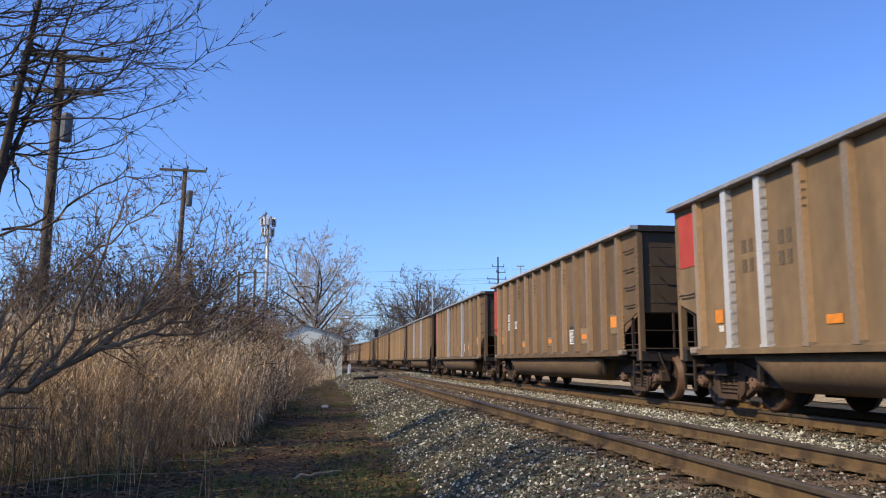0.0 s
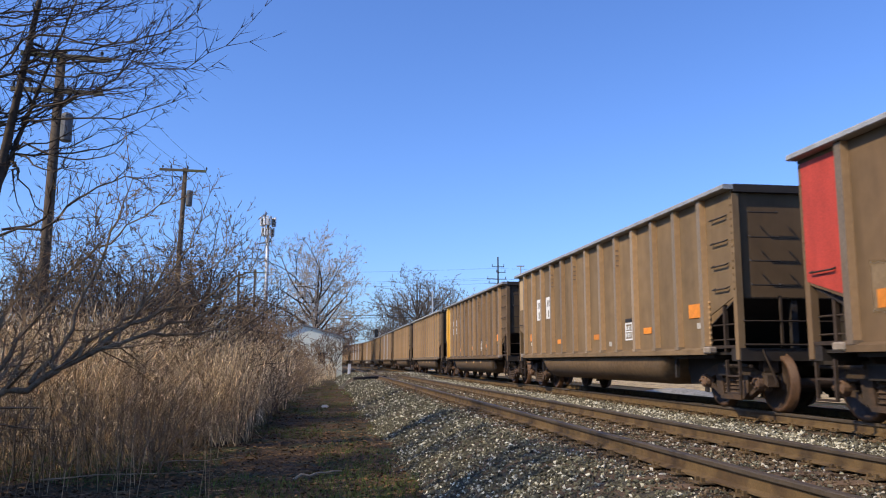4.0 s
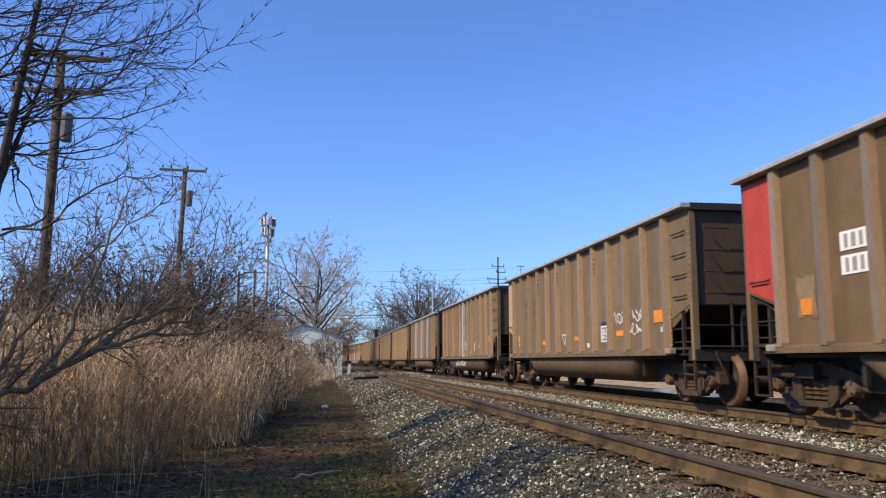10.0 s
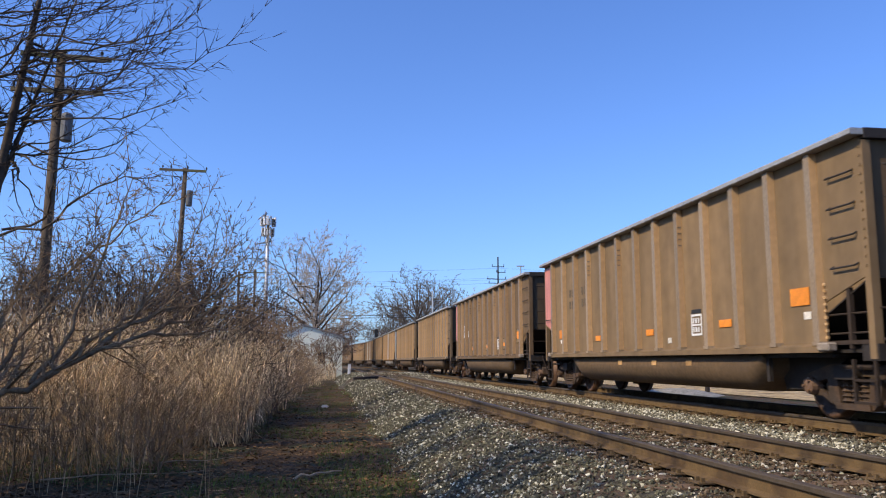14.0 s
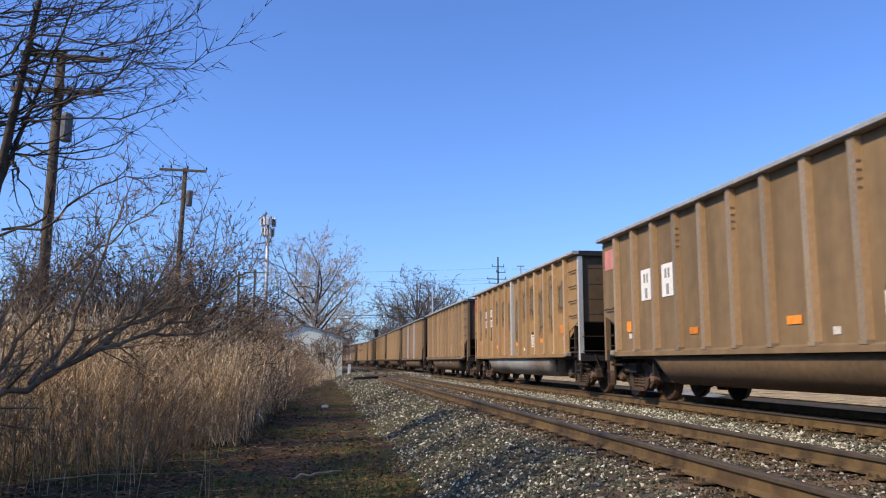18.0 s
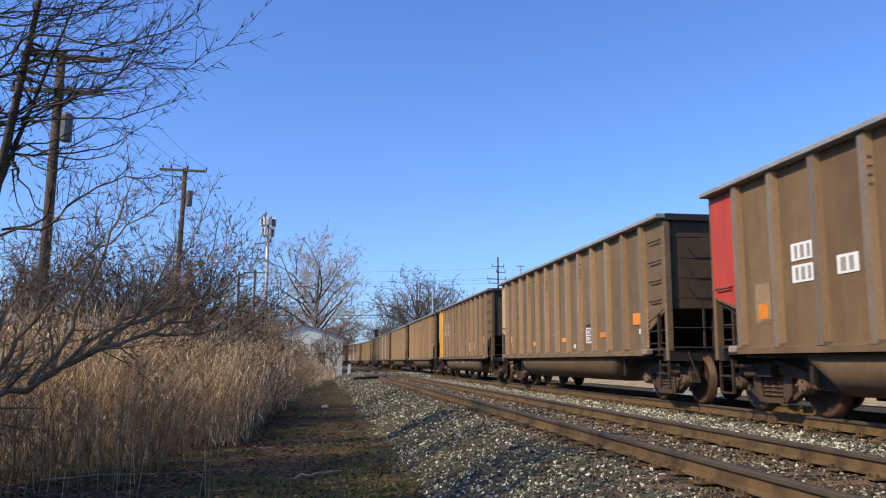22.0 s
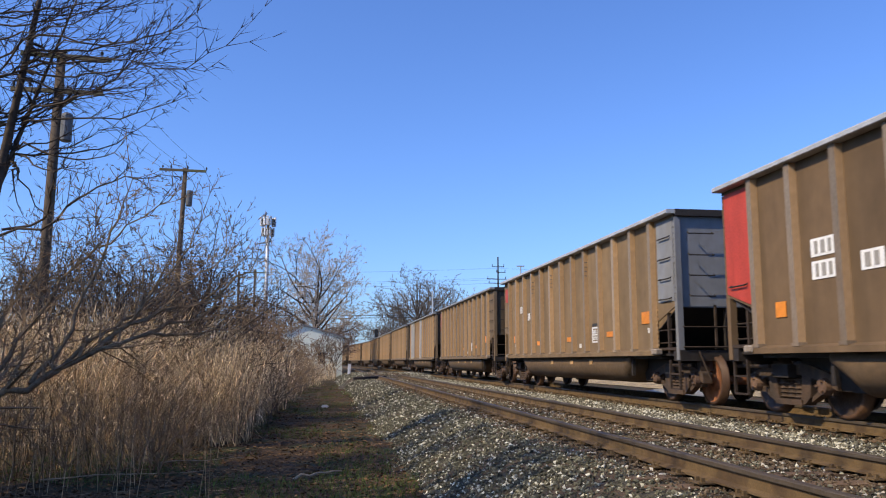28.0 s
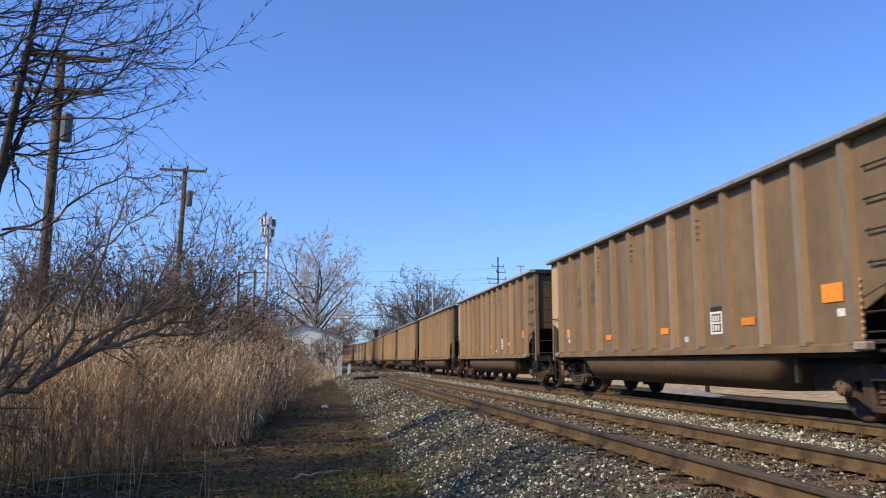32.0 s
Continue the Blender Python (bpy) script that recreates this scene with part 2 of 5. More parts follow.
# ---- mesh helpers ----
def box(bm, x0, x1, y0, y1, z0, z1, m=None):
    v = [bm.verts.new((x, y, z)) for z in (z0, z1) for x, y in ((x0, y0), (x1, y0), (x1, y1), (x0, y1))]
    for f in ((3, 2, 1, 0), (4, 5, 6, 7), (0, 1, 5, 4), (1, 2, 6, 5), (2, 3, 7, 6), (3, 0, 4, 7)):
        bm.faces.new([v[i] for i in f])
    if m is not None:
        bmesh.ops.transform(bm, matrix=m, verts=v)
    return v


def prism(bm, outline, axis, a, b):
    """Extrudes a closed outline of pairs along an axis from a to b."""
    def place(p, q):
        return {"x": (q, p[0], p[1]), "y": (p[0], q, p[1]), "z": (p[0], p[1], q)}[axis]
    lo, hi = [bm.verts.new(place(p, a)) for p in outline], [bm.verts.new(place(p, b)) for p in outline]
    n = len(outline)
    bm.faces.new(lo[::-1]), bm.faces.new(hi)
    for i in range(n):
        bm.faces.new((lo[i], lo[(i + 1) % n], hi[(i + 1) % n], hi[i]))


def lathe(bm, profile, axis, centre, n=20):
    """Turns pairs (radius, along) round an axis."""
    c = Vector(centre)
    rings = []
    for r, h in profile:
        ring = []
        for i in range(n):
            a = 2 * math.pi * i / n
            p = {"x": (h, r * math.cos(a), r * math.sin(a)), "y": (r * math.cos(a), h, r * math.sin(a)), "z": (r * math.cos(a), r * math.sin(a), h)}[axis]
            ring.append(bm.verts.new(c + Vector(p)))
        rings.append(ring)
    for a, b in zip(rings, rings[1:]):
        for i in range(n):
            bm.faces.new((a[i], a[(i + 1) % n], b[(i + 1) % n], b[i]))
    bm.faces.new(rings[0][::-1]), bm.faces.new(rings[-1])


def rod(bm, p, q, r0, r1=None, n=6):
    p, q = Vector(p), Vector(q)
    r1 = r0 if r1 is None else r1
    m = (q - p).to_track_quat("Z", "Y").to_matrix()
    lo = [bm.verts.new(p + m @ Vector((r0 * math.cos(2 * math.pi * i / n), r0 * math.sin(2 * math.pi * i / n), 0))) for i in range(n)]
    hi = [bm.verts.new(q + m @ Vector((r1 * math.cos(2 * math.pi * i / n), r1 * math.sin(2 * math.pi * i / n), 0))) for i in range(n)]
    for i in range(n):
        bm.faces.new((lo[i], lo[(i + 1) % n], hi[(i + 1) % n], hi[i]))
    bm.faces.new(lo[::-1]), bm.faces.new(hi)


def finish(bm, name, mat=None, smooth=False):
    bmesh.ops.recalc_face_normals(bm, faces=bm.faces)
    me = bpy.data.meshes.new(name)
    bm.to_mesh(me)
    bm.free()
    if mat:
        me.materials.append(mat)
    if smooth:
        me.shade_smooth()
    return me


def part(name, bm, mat, parent=None, label="", smooth=False):
    ob = new(name, finish(bm, name, mat, smooth))
    if parent:
        ob.parent = parent
    return tagged(ob, label=label)


def from_arrays(name, verts, faces, mat, parent=None, label=""):
    me = bpy.data.meshes.new(name)
    me.from_pydata(verts, [], faces)
    me.materials.append(mat)
    ob = new(name, me)
    if parent:
        ob.parent = parent
    return tagged(ob, label=label)


# ---- the line of the railway ----
TRACK_X = 7.878                   # middle of the far track, which the train uses
GAP = 3.983                       # between the tracks' middles
BEND, RADIUS, TURNED = 108.0, 270.0, radians(34)


def line(s, u=0.0):
    """Place and heading of the point s metres along the far track, u metres to its right."""
    if s <= BEND:
        x, y, h = TRACK_X, s, 0.0
    else:
        h = min((s - BEND) / RADIUS, TURNED)
        x, y = TRACK_X - RADIUS * (1 - math.cos(h)), BEND + RADIUS * math.sin(h)
        rest = s - BEND - RADIUS * h
        x, y = x - math.sin(h) * rest, y + math.cos(h) * rest
    return x + u * math.cos(h), y + u * math.sin(h), h


def stations(a, b):
    out, s = [], a
    while s < b:
        out.append(s)
        s += 40.0 if s < -40 else (12.0 if s < BEND - 12 else 6.0)
    return out + [b]


def sweep(name, outline, mat, a=-480.0, b=720.0, u0=0.0, closed=True, parent=None, label=""):
    st = stations(a, b)
    verts, faces, n = [], [], len(outline)
    for s in st:
        for u, z in outline:
            x, y, _ = line(s, u0 + u)
            verts.append((x, y, z))
    for i in range(len(st) - 1):
        for j in range(n if closed else n - 1):
            k = (j + 1) % n
            faces.append((i * n + j, i * n + k, (i + 1) * n + k, (i + 1) * n + j))
    if closed:
        faces += [tuple(range(n))[::-1], tuple((len(st) - 1) * n + j for j in range(n))]
    return from_arrays(name, verts, faces, mat, parent, label)


def hump(x, y):
    return noise.noise((x * 0.35, y * 0.35, 0.0)) * 0.06 + noise.noise((x * 1.7, y * 1.7, 3.0)) * 0.04


def build_ground():
    xs = sorted({round(v, 2) for v in list(np.arange(-12, 2.01, 0.25)) + [-2500, -900, -300, -120, -60, -35, -22, -16, 6, 12, 16, 20, 40, 120, 400, 1200, 2500]})
    ys = sorted({round(v, 2) for v in list(np.arange(5, 40, 0.3)) + list(np.arange(40, 110, 1.5)) + [-2500, -600, -150, -60, -25, -8, 0, 3, 125, 160, 240, 400, 800, 1600, 3500]})
    verts = [(x, y, (hump(x, y) if -13 < x < 2 and 4 < y < 110 else 0) - (0.02 if x > 1.5 else 0)) for y in ys for x in xs]
    nx = len(xs)
    faces = [(j * nx + i, j * nx + i + 1, (j + 1) * nx + i + 1, (j + 1) * nx + i) for j in range(len(ys) - 1) for i in range(nx - 1)]
    ob = from_arrays("ground", verts, faces, M["ground"])
    ob.data.shade_smooth()
    tagged(ob, "bare earth and dead grass strip beside the railway", "ground", kind="structure")
    bed = sweep("ballast_bed", [(-6.75, -0.03), (-5.75, 0.42), (-5.35, 0.545), (1.9, 0.545), (3.4, 0.16), (5.2, 0.07), (7.2, 0.0)], M["ballast"], closed=False)
    tagged(bed, "grey crushed stone ballast bed under two tracks", "ballast", kind="structure")
    verts, faces = [], []
    for at, full in ((47.0, 0), (49.5, 1), (61.0, 1), (64.0, 0)):
        for u, low, high in ((-7.0, -0.08, 0.0), (-6.3, 0.14, 0.50), (-5.6, 0.44, 0.715), (-3.4, 0.515, 0.73), (-1.3, 0.52, 0.735), (-1.1, 0.52, 0.60)):
            x, y, _ = line(at, u)
            verts.append((x, y, high if full else low))
    for j in range(3):
        faces += [(j * 6 + i, j * 6 + i + 1, j * 6 + i + 7, j * 6 + i + 6) for i in range(5)]
    pad = from_arrays("gravel_crossing", verts, faces, M["ballast"])
    tagged(pad, "gravel vehicle crossing packed level with the near rails", "gravel crossing", kind="structure")
    # gravel begins far out; the dark earth before it stands for the train's shadow
    lot = sweep("gravel_strip", [(11.0, 0.02), (13.0, 0.10), (22.0, 0.10), (28.0, 0.03)], M["far_gravel"], b=140, closed=False)
    tagged(lot, "pale sunlit gravel strip beyond the tracks", "gravel", kind="structure")


def build_tracks():
    foot = [(-0.07, 0), (0.07, 0), (0.07, 0.012), (0.012, 0.03), (0.012, 0.12), (-0.012, 0.12), (-0.012, 0.03), (-0.07, 0.012)]
    head = [(-0.037, 0.0), (0.037, 0.0), (0.037, 0.03), (0.030, 0.038), (-0.030, 0.038), (-0.037, 0.03)]
    bm = bmesh.new()
    box(bm, -1.3, 1.3, -0.11, 0.11, -0.16, 0.02)
    tie_mesh = finish(bm, "tie", M["tie"])
    bm = bmesh.new()
    box(bm, -0.16, 0.16, -0.09, 0.09, 0, 0.012)
    for sx in (-0.11, 0.11):
        for sy in (-0.05, 0.05):
            box(bm, sx - 0.015, sx + 0.015, sy - 0.015, sy + 0.015, 0.01, 0.045)
    plate_mesh = finish(bm, "tie_plate", M["rail"])
    rng = random.Random(5)
    for k, u0 in enumerate((-GAP, 0.0)):
        root = new("railway_track")
        x, y, _ = line(0, u0)
        tagged(root, "rusty steel railway track on creosoted wooden ties", "railway track", group="railway tracks")
        for side in (-0.7525, 0.7525):
            rail = sweep("rail", [(u, z + RAIL - 0.158) for u, z in foot], M["rail"], u0=u0 + side, parent=root)
            sweep("rail_head", [(u, z + RAIL - 0.038) for u, z in head], M["railhead"], u0=u0 + side, parent=rail, label="dull worn running surface")
        for i in range(-30, 125):
            s = 1.0 + i * 0.53
            px, py, h = line(s, u0)
            tie = new("tie", tie_mesh)
            tie.parent = root
            tie.matrix_basis = pose(px + rng.uniform(-0.05, 0.05), py, RAIL - 0.219 + rng.uniform(-0.012, 0.012), 0, 0, math.degrees(h) + rng.uniform(-1, 1))
            if 0 <= i < 75:
                for side in (-0.7525, 0.7525):
                    pl = new("tie_plate", plate_mesh)
                    pl.parent = tie
                    pl.matrix_basis = pose(side, 0, 0.042)


# ---- the coal train ----
CARS_FROM, CARS_TO = -2, 40
PITCH, HALF, WIDE, TOP = 16.18, 7.19, 1.46, 2.83 + RAIL
AXLES = (6.15 - 0.89, 6.15 + 0.89)
meshes = {}


def mesh(key, make, smooth=False):
    if key not in meshes:
        bm = bmesh.new()
        make(bm)
        meshes[key] = finish(bm, key.split(":")[0], M["dark"], smooth)
        if key == "wheelset":
            meshes[key].materials.append(M["rim"])
        if key.startswith("rib"):
            meshes[key].materials.append(M["dark"])
    return meshes[key]


def put(name, key, make, mat, parent, m=None, label="", smooth=False):
    """One part on a shared mesh, with a material of its own."""
    ob = new(name, mesh(key, make, smooth))
    ob.material_slots[0].link = "OBJECT"
    ob.material_slots[0].material = M[mat]
    ob.parent = parent
    if m is not None:
        ob.matrix_basis = m
    return tagged(ob, label=label)


def side_sheet(bm):
    o = [(-6.25, 0.95), (6.25, 0.95), (6.25, 1.55), (7.12, 1.82), (7.12, 3.52), (-7.12, 3.52), (-7.12, 1.82), (-6.25, 1.55)]
    prism(bm, o, "x", -0.012, 0.012)


def end_sheet(bm):
    box(bm, -WIDE, WIDE, -0.012, 0.012, 1.78, 3.5)


def slope_sheet(bm):
    prism(bm, [(7.08, 1.80), (7.12, 1.80), (5.3, 0.97), (5.24, 0.97)], "x", -WIDE + 0.03, WIDE - 0.03)


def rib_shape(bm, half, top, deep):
    """A pressed rib; its flank towards the near end holds pale dust with sunlight painted in (second material)."""
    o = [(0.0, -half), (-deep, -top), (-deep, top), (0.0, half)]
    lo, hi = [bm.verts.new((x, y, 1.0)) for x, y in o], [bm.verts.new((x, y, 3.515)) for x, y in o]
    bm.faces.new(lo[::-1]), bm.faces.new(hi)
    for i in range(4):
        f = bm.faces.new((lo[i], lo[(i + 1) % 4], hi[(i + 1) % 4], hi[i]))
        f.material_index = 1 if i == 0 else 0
    foot = [(0.0, -half - 0.03), (-deep - 0.012, -top - 0.02), (-deep - 0.012, top + 0.02), (0.0, half + 0.03)]
    prism(bm, foot, "z", 0.995, 1.045)


def rib(bm):
    rib_shape(bm, 0.078, 0.066, 0.115)


def rib_notched(bm):
    rib(bm)
    for z in (2.86, 2.97, 3.08, 3.19):
        box(bm, -0.10, -0.035, -0.078, -0.05, z, z + 0.025)


def rib_riveted(bm):
    rib_shape(bm, 0.088, 0.078, 0.12)
    for i in range(15):
        z = 1.06 + i * 0.163
        box(bm, -0.10, -0.02, -0.093, -0.07, z, z + 0.04)


def chord(bm):
    prism(bm, [(-0.175, 3.53), (-0.16, 3.52), (0.03, 3.52), (0.03, 3.60), (-0.16, 3.60), (-0.175, 3.58)], "y", -HALF, HALF)


def end_chord(bm):
    box(bm, -WIDE, WIDE, -0.08, 0.02, 3.48, 3.605)


def sill(bm):
    prism(bm, [(-0.125, 0.905), (0.0, 0.905), (0.0, 1.02), (-0.02, 1.02), (-0.125, 0.985)], "y", -6.3, 6.3)


def floor_plate(bm):
    box(bm, -WIDE + 0.02, WIDE - 0.02, -5.3, 5.3, 0.965, 0.985)


def belly(bm, half, full, tip, rise):
    """A trough between the trucks, swept up at both ends."""
    o = [(-x, z) for x, z in half] + half[::-1]
    rows = []
    for y, k in ((-tip, rise), (-full, 1.0), (full, 1.0), (tip, rise)):
        rows.append([bm.verts.new((x, y, 0.95 - (0.95 - z) * k)) for x, z in o])
    n = len(o)
    for p, q in zip(rows, rows[1:]):
        for i in range(n):
            bm.faces.new((p[i], p[(i + 1) % n], q[(i + 1) % n], q[i]))
    bm.faces.new(rows[0][::-1]), bm.faces.new(rows[-1])


def tub_round(bm):
    half = [(1.37, 0.95)] + [(1.06 + 0.40 * math.cos(radians(t)), 0.70 + 0.36 * math.sin(radians(t))) for t in (25, 12, 0, -12, -24, -36, -48, -60, -75, -90)]
    belly(bm, half, 4.15, 4.6, 0.45)


def tub_box(bm):
    half = [(1.40, 0.95), (1.45, 0.87), (1.47, 0.80), (1.47, 0.72), (1.46, 0.65), (1.43, 0.58), (1.38, 0.51), (1.31, 0.45), (1.21, 0.395), (1.08, 0.36)]
    belly(bm, half, 4.0, 4.4, 0.4)


def end_platform(bm):
    box(bm, -1.46, 1.46, 6.9, 7.2, 0.80, 1.0)
    box(bm, -1.40, 1.40, 6.2, 6.9, 0.90, 0.95)
    box(bm, -0.25, 0.25, 4.0, 7.2, 0.72, 0.98)
    box(bm, -0.9, 0.9, 5.9, 6.4, 0.86, 1.0)


def corner_post(bm):
    box(bm, -0.055, 0.055, 7.06, 7.17, 0.82, 3.46)
    for i in range(14):
        z = 1.92 + i * 0.112
        for sx in (-1, 1):
            box(bm, sx * 0.055, sx * 0.072, 7.10, 7.125, z, z + 0.025)


def end_web(bm):
    """Plates and hangers between the tub's end and the truck, coloured dark for the sill's shade."""
    prism(bm, [(4.25, 0.93), (6.2, 0.93), (5.45, 0.60), (5.0, 0.40), (4.5, 0.38)], "x", -1.02, 1.02)
    box(bm, -1.42, 1.42, 4.45, 6.25, 0.845, 0.90)
    for x in (-1.36, 1.36):
        box(bm, x - 0.03, x + 0.03, 4.6, 4.68, 0.50, 0.86)


def end_shelf(bm):
    """Corner ledge, stiffeners and pipes that hang under the end."""
    for s in (-1, 1):
        box(bm, s * 1.42 - 0.05, s * 1.42 + 0.05, 6.25, 7.15, 1.0, 1.05)
        rod(bm, (s * 1.30, 6.3, 0.72), (s * 1.30, 7.2, 0.72), 0.03)
        rod(bm, (s * 1.1, 7.2, 0.98), (s * 0.95, 7.32, 0.45), 0.018)
        rod(bm, (s * 0.75, 7.18, 1.0), (s * 0.75, 7.18, 1.82), 0.03)
        box(bm, s * 0.95 - 0.12, s * 0.95 + 0.12, 7.0, 7.16, 0.62, 0.82)
    rod(bm, (-1.4, 7.2, 1.42), (1.4, 7.2, 1.42), 0.014)
    rod(bm, (-1.4, 7.22, 1.05), (1.4, 7.22, 1.05), 0.02)


def jack_pad(bm):
    box(bm, -0.16, -0.02, 6.22, 6.46, 0.92, 1.03)
    bmesh.ops.bevel(bm, geom=bm.edges[:], offset=0.02, segments=1, affect="EDGES")


def frame_bolts(bm):
    """Bolt heads up the last rib beside the end opening."""
    for i in range(9):
        box(bm, -0.03, 0.0, -0.02, 0.02, 1.08 + i * 0.085, 1.115 + i * 0.085)


def mid_post(bm):
    box(bm, 0.0, 0.06, 6.66, 6.72, 0.95, 1.70)
    rod(bm, (0.03, 6.25, 1.38), (0.03, 7.1, 1.38), 0.014)
    rod(bm, (0.03, 6.25, 1.14), (0.03, 7.1, 1.14), 0.014)


def inner_post(bm):
    box(bm, -0.05, 0.05, 6.98, 7.08, 0.98, 1.80)


def grab(bm):
    rod(bm, (-0.06, -0.24, -0.03), (-0.06, 0.24, -0.03), 0.013)
    rod(bm, (-0.06, -0.24, -0.03), (0, -0.24, 0.0), 0.013)
    rod(bm, (-0.06, 0.24, -0.03), (0, 0.24, 0.0), 0.013)


def stirrup(bm):
    for y in (6.7, 7.1):
        box(bm, -0.01, 0.03, y - 0.02, y + 0.02, 0.28, 0.82)
    for z in (0.28, 0.55):
        box(bm, -0.015, 0.035, 6.7, 7.1, z, z + 0.03)


def coupler(bm):
    box(bm, -0.09, 0.09, 7.1, 7.75, 0.74, 0.92)
    prism(bm, [(-0.16, 7.70), (0.13, 7.70), (0.17, 8.02), (0.05, 8.07), (0.0, 7.92), (-0.19, 8.0)], "z", 0.68, 0.98)
    rod(bm, (-0.3, 7.25, 0.80), (-0.22, 8.0, 0.48), 0.025)
    rod(bm, (-0.22, 8.0, 0.48), (-0.1, 8.09, 0.60), 0.03)


def brake_gear(bm):
    rod(bm, (0.55, 7.3, 2.3), (0.55, 7.36, 2.3), 0.28, 0.28, 14)
    box(bm, 0.40, 0.70, 7.12, 7.30, 2.15, 2.45)
    box(bm, -0.5, 0.1, 6.4, 6.75, 1.0, 1.3)
    rod(bm, (-0.7, 6.5, 1.2), (-0.7, 6.5, 1.75), 0.16, 0.16, 10)
    rod(bm, (0.5, 7.2, 1.1), (0.55, 7.2, 2.2), 0.02)


def side_frame(bm):
    o = [(-1.13, 0.40), (-1.13, 0.58), (-0.86, 0.66), (-0.45, 0.76), (0.45, 0.76), (0.86, 0.66), (1.13, 0.58), (1.13, 0.40), (1.02, 0.36),
         (0.70, 0.40), (0.42, 0.22), (0.30, 0.17), (-0.30, 0.17), (-0.42, 0.22), (-0.70, 0.40), (-1.02, 0.36)]
    top = [(-1.13, 0.40), (-1.13, 0.58), (-0.86, 0.66), (-0.45, 0.76), (0.45, 0.76), (0.86, 0.66), (1.13, 0.58), (1.13, 0.40), (0.86, 0.50), (0.36, 0.60), (-0.36, 0.60), (-0.86, 0.50)]
    prism(bm, top, "x", -0.09, 0.09)
    for sgn in (-1, 1):
        leg = [(0.34, 0.61), (0.56, 0.63), (0.52, 0.30), (0.36, 0.18), (0.28, 0.24)]
        prism(bm, [(sgn * y, z) for y, z in leg][::sgn], "x", -0.09, 0.09)
        web = [(0.52, 0.30), (0.74, 0.42), (1.0, 0.38), (0.98, 0.33), (0.72, 0.33), (0.50, 0.22)]
        prism(bm, [(sgn * y, z) for y, z in web][::sgn], "x", -0.06, 0.06)
    prism(bm, [(-0.34, 0.17), (0.34, 0.17), (0.34, 0.25), (-0.34, 0.25)], "x", -0.12, 0.10)


def spring(bm):
    pts = []
    for i in range(5):
        z = 0.26 + i * 0.063
        pts += [(0.062, z), (0.088, z + 0.02), (0.062, z + 0.042)]
    lathe(bm, pts, "z", (0, 0, 0), 7)


def bolster(bm):
    box(bm, -1.22, 1.22, -0.2, 0.2, 0.56, 0.74)
    box(bm, -0.35, 0.35, -0.25, 0.25, 0.62, 0.80)


def brake_beam(bm):
    for s in (-1, 1):
        box(bm, -0.85, 0.85, s * 0.38 - 0.05, s * 0.38 + 0.05, 0.30, 0.40)
        for x in (-0.75, 0.75):
            box(bm, x - 0.05, x + 0.05, s * 0.42 - 0.04, s * 0.42 + 0.04, 0.22, 0.60)


def wheelset(bm):
    for s in (-1, 1):
        pr = [(0.12, 0.60), (0.12, 0.66), (0.36, 0.70), (0.40, 0.69), (0.485, 0.69), (0.485, 0.715), (0.457, 0.73), (0.452, 0.815), (0.40, 0.82), (0.375, 0.79), (0.18, 0.75), (0.15, 0.80), (0.11, 0.80)]
        before = set(bm.faces)
        lathe(bm, [(r, s * h) for r, h in pr], "x", (0, 0, 0), 18)
        for f in set(bm.faces) - before:
            c = f.calc_center_median()
            if math.hypot(c.y, c.z) > 0.385:
                f.material_index = 1
    lathe(bm, [(0.08, -1.12), (0.08, -0.6), (0.09, 0.0), (0.08, 0.6), (0.08, 1.12)], "x", (0, 0, 0), 12)


def bearing(bm):
    lathe(bm, [(0.12, -1.00), (0.125, -1.10), (0.11, -1.16), (0.06, -1.17)], "x", (0, 0, 0), 14)
    for i in range(3):
        a = 2.1 * i
        rod(bm, (-1.15, 0.075 * math.cos(a), 0.075 * math.sin(a)), (-1.20, 0.075 * math.cos(a), 0.075 * math.sin(a)), 0.022)


def plate(w, h):
    def make(bm):
        box(bm, -0.004, 0.004, -w / 2, w / 2, -h / 2, h / 2)
    return make


def end_panel(y0, y1, z0, z1):
    def make(bm):
        zz = max(z0, 1.84)
        o = [(y0, zz), (y1, max(z0, 1.84)), (y1, z1), (y0, z1)]
        if z0 < 1.6:
            o = [(y0, 1.0), (6.2, 1.0), (6.2, 1.58), (y1, 1.85), (y1, z1), (y0, z1)] if y0 < 6 else [(y0, 1.60), (y1, 1.85), (y1, z1), (y0, z1)]
        prism(bm, o, "x", -0.005, 0.005)
    return make


def scrawl(seed, w, h):
    """One loop of spray paint: a single thin ribbon with rounded bends."""
    def make(bm):
        rng = random.Random(seed)
        n, t = 30, rng.uniform(0.016, 0.026)
        p1, p2, p3, turns, tall = rng.uniform(0, 6.28), rng.uniform(0, 6.28), rng.uniform(0, 6.28), rng.uniform(0.7, 1.25), rng.uniform(0.6, 1.0)
        mix = rng.uniform(0.1, 0.3)
        pts = []
        for k in range(n):
            a = p1 + k / (n - 1) * turns * 6.28
            pts.append(Vector((w * ((0.45 - mix) * math.cos(a) + mix * math.cos(2 * a + p2)), h * tall * ((0.48 - mix) * math.sin(a + 0.6) + mix * math.sin(2 * a + p3)))))
        row = []
        for k, p in enumerate(pts):
            d = (pts[min(k + 1, n - 1)] - pts[max(k - 1, 0)]).normalized()
            e = Vector((-d.y, d.x)) * t * rng.uniform(0.75, 1.15)
            row.append([bm.verts.new((-0.0003 * k, p.x + e.x, p.y + e.y)), bm.verts.new((-0.0003 * k, p.x - e.x, p.y - e.y))])
        for p, q in zip(row, row[1:]):
            bm.faces.new((p[0], p[1], q[1], q[0]))
    return make


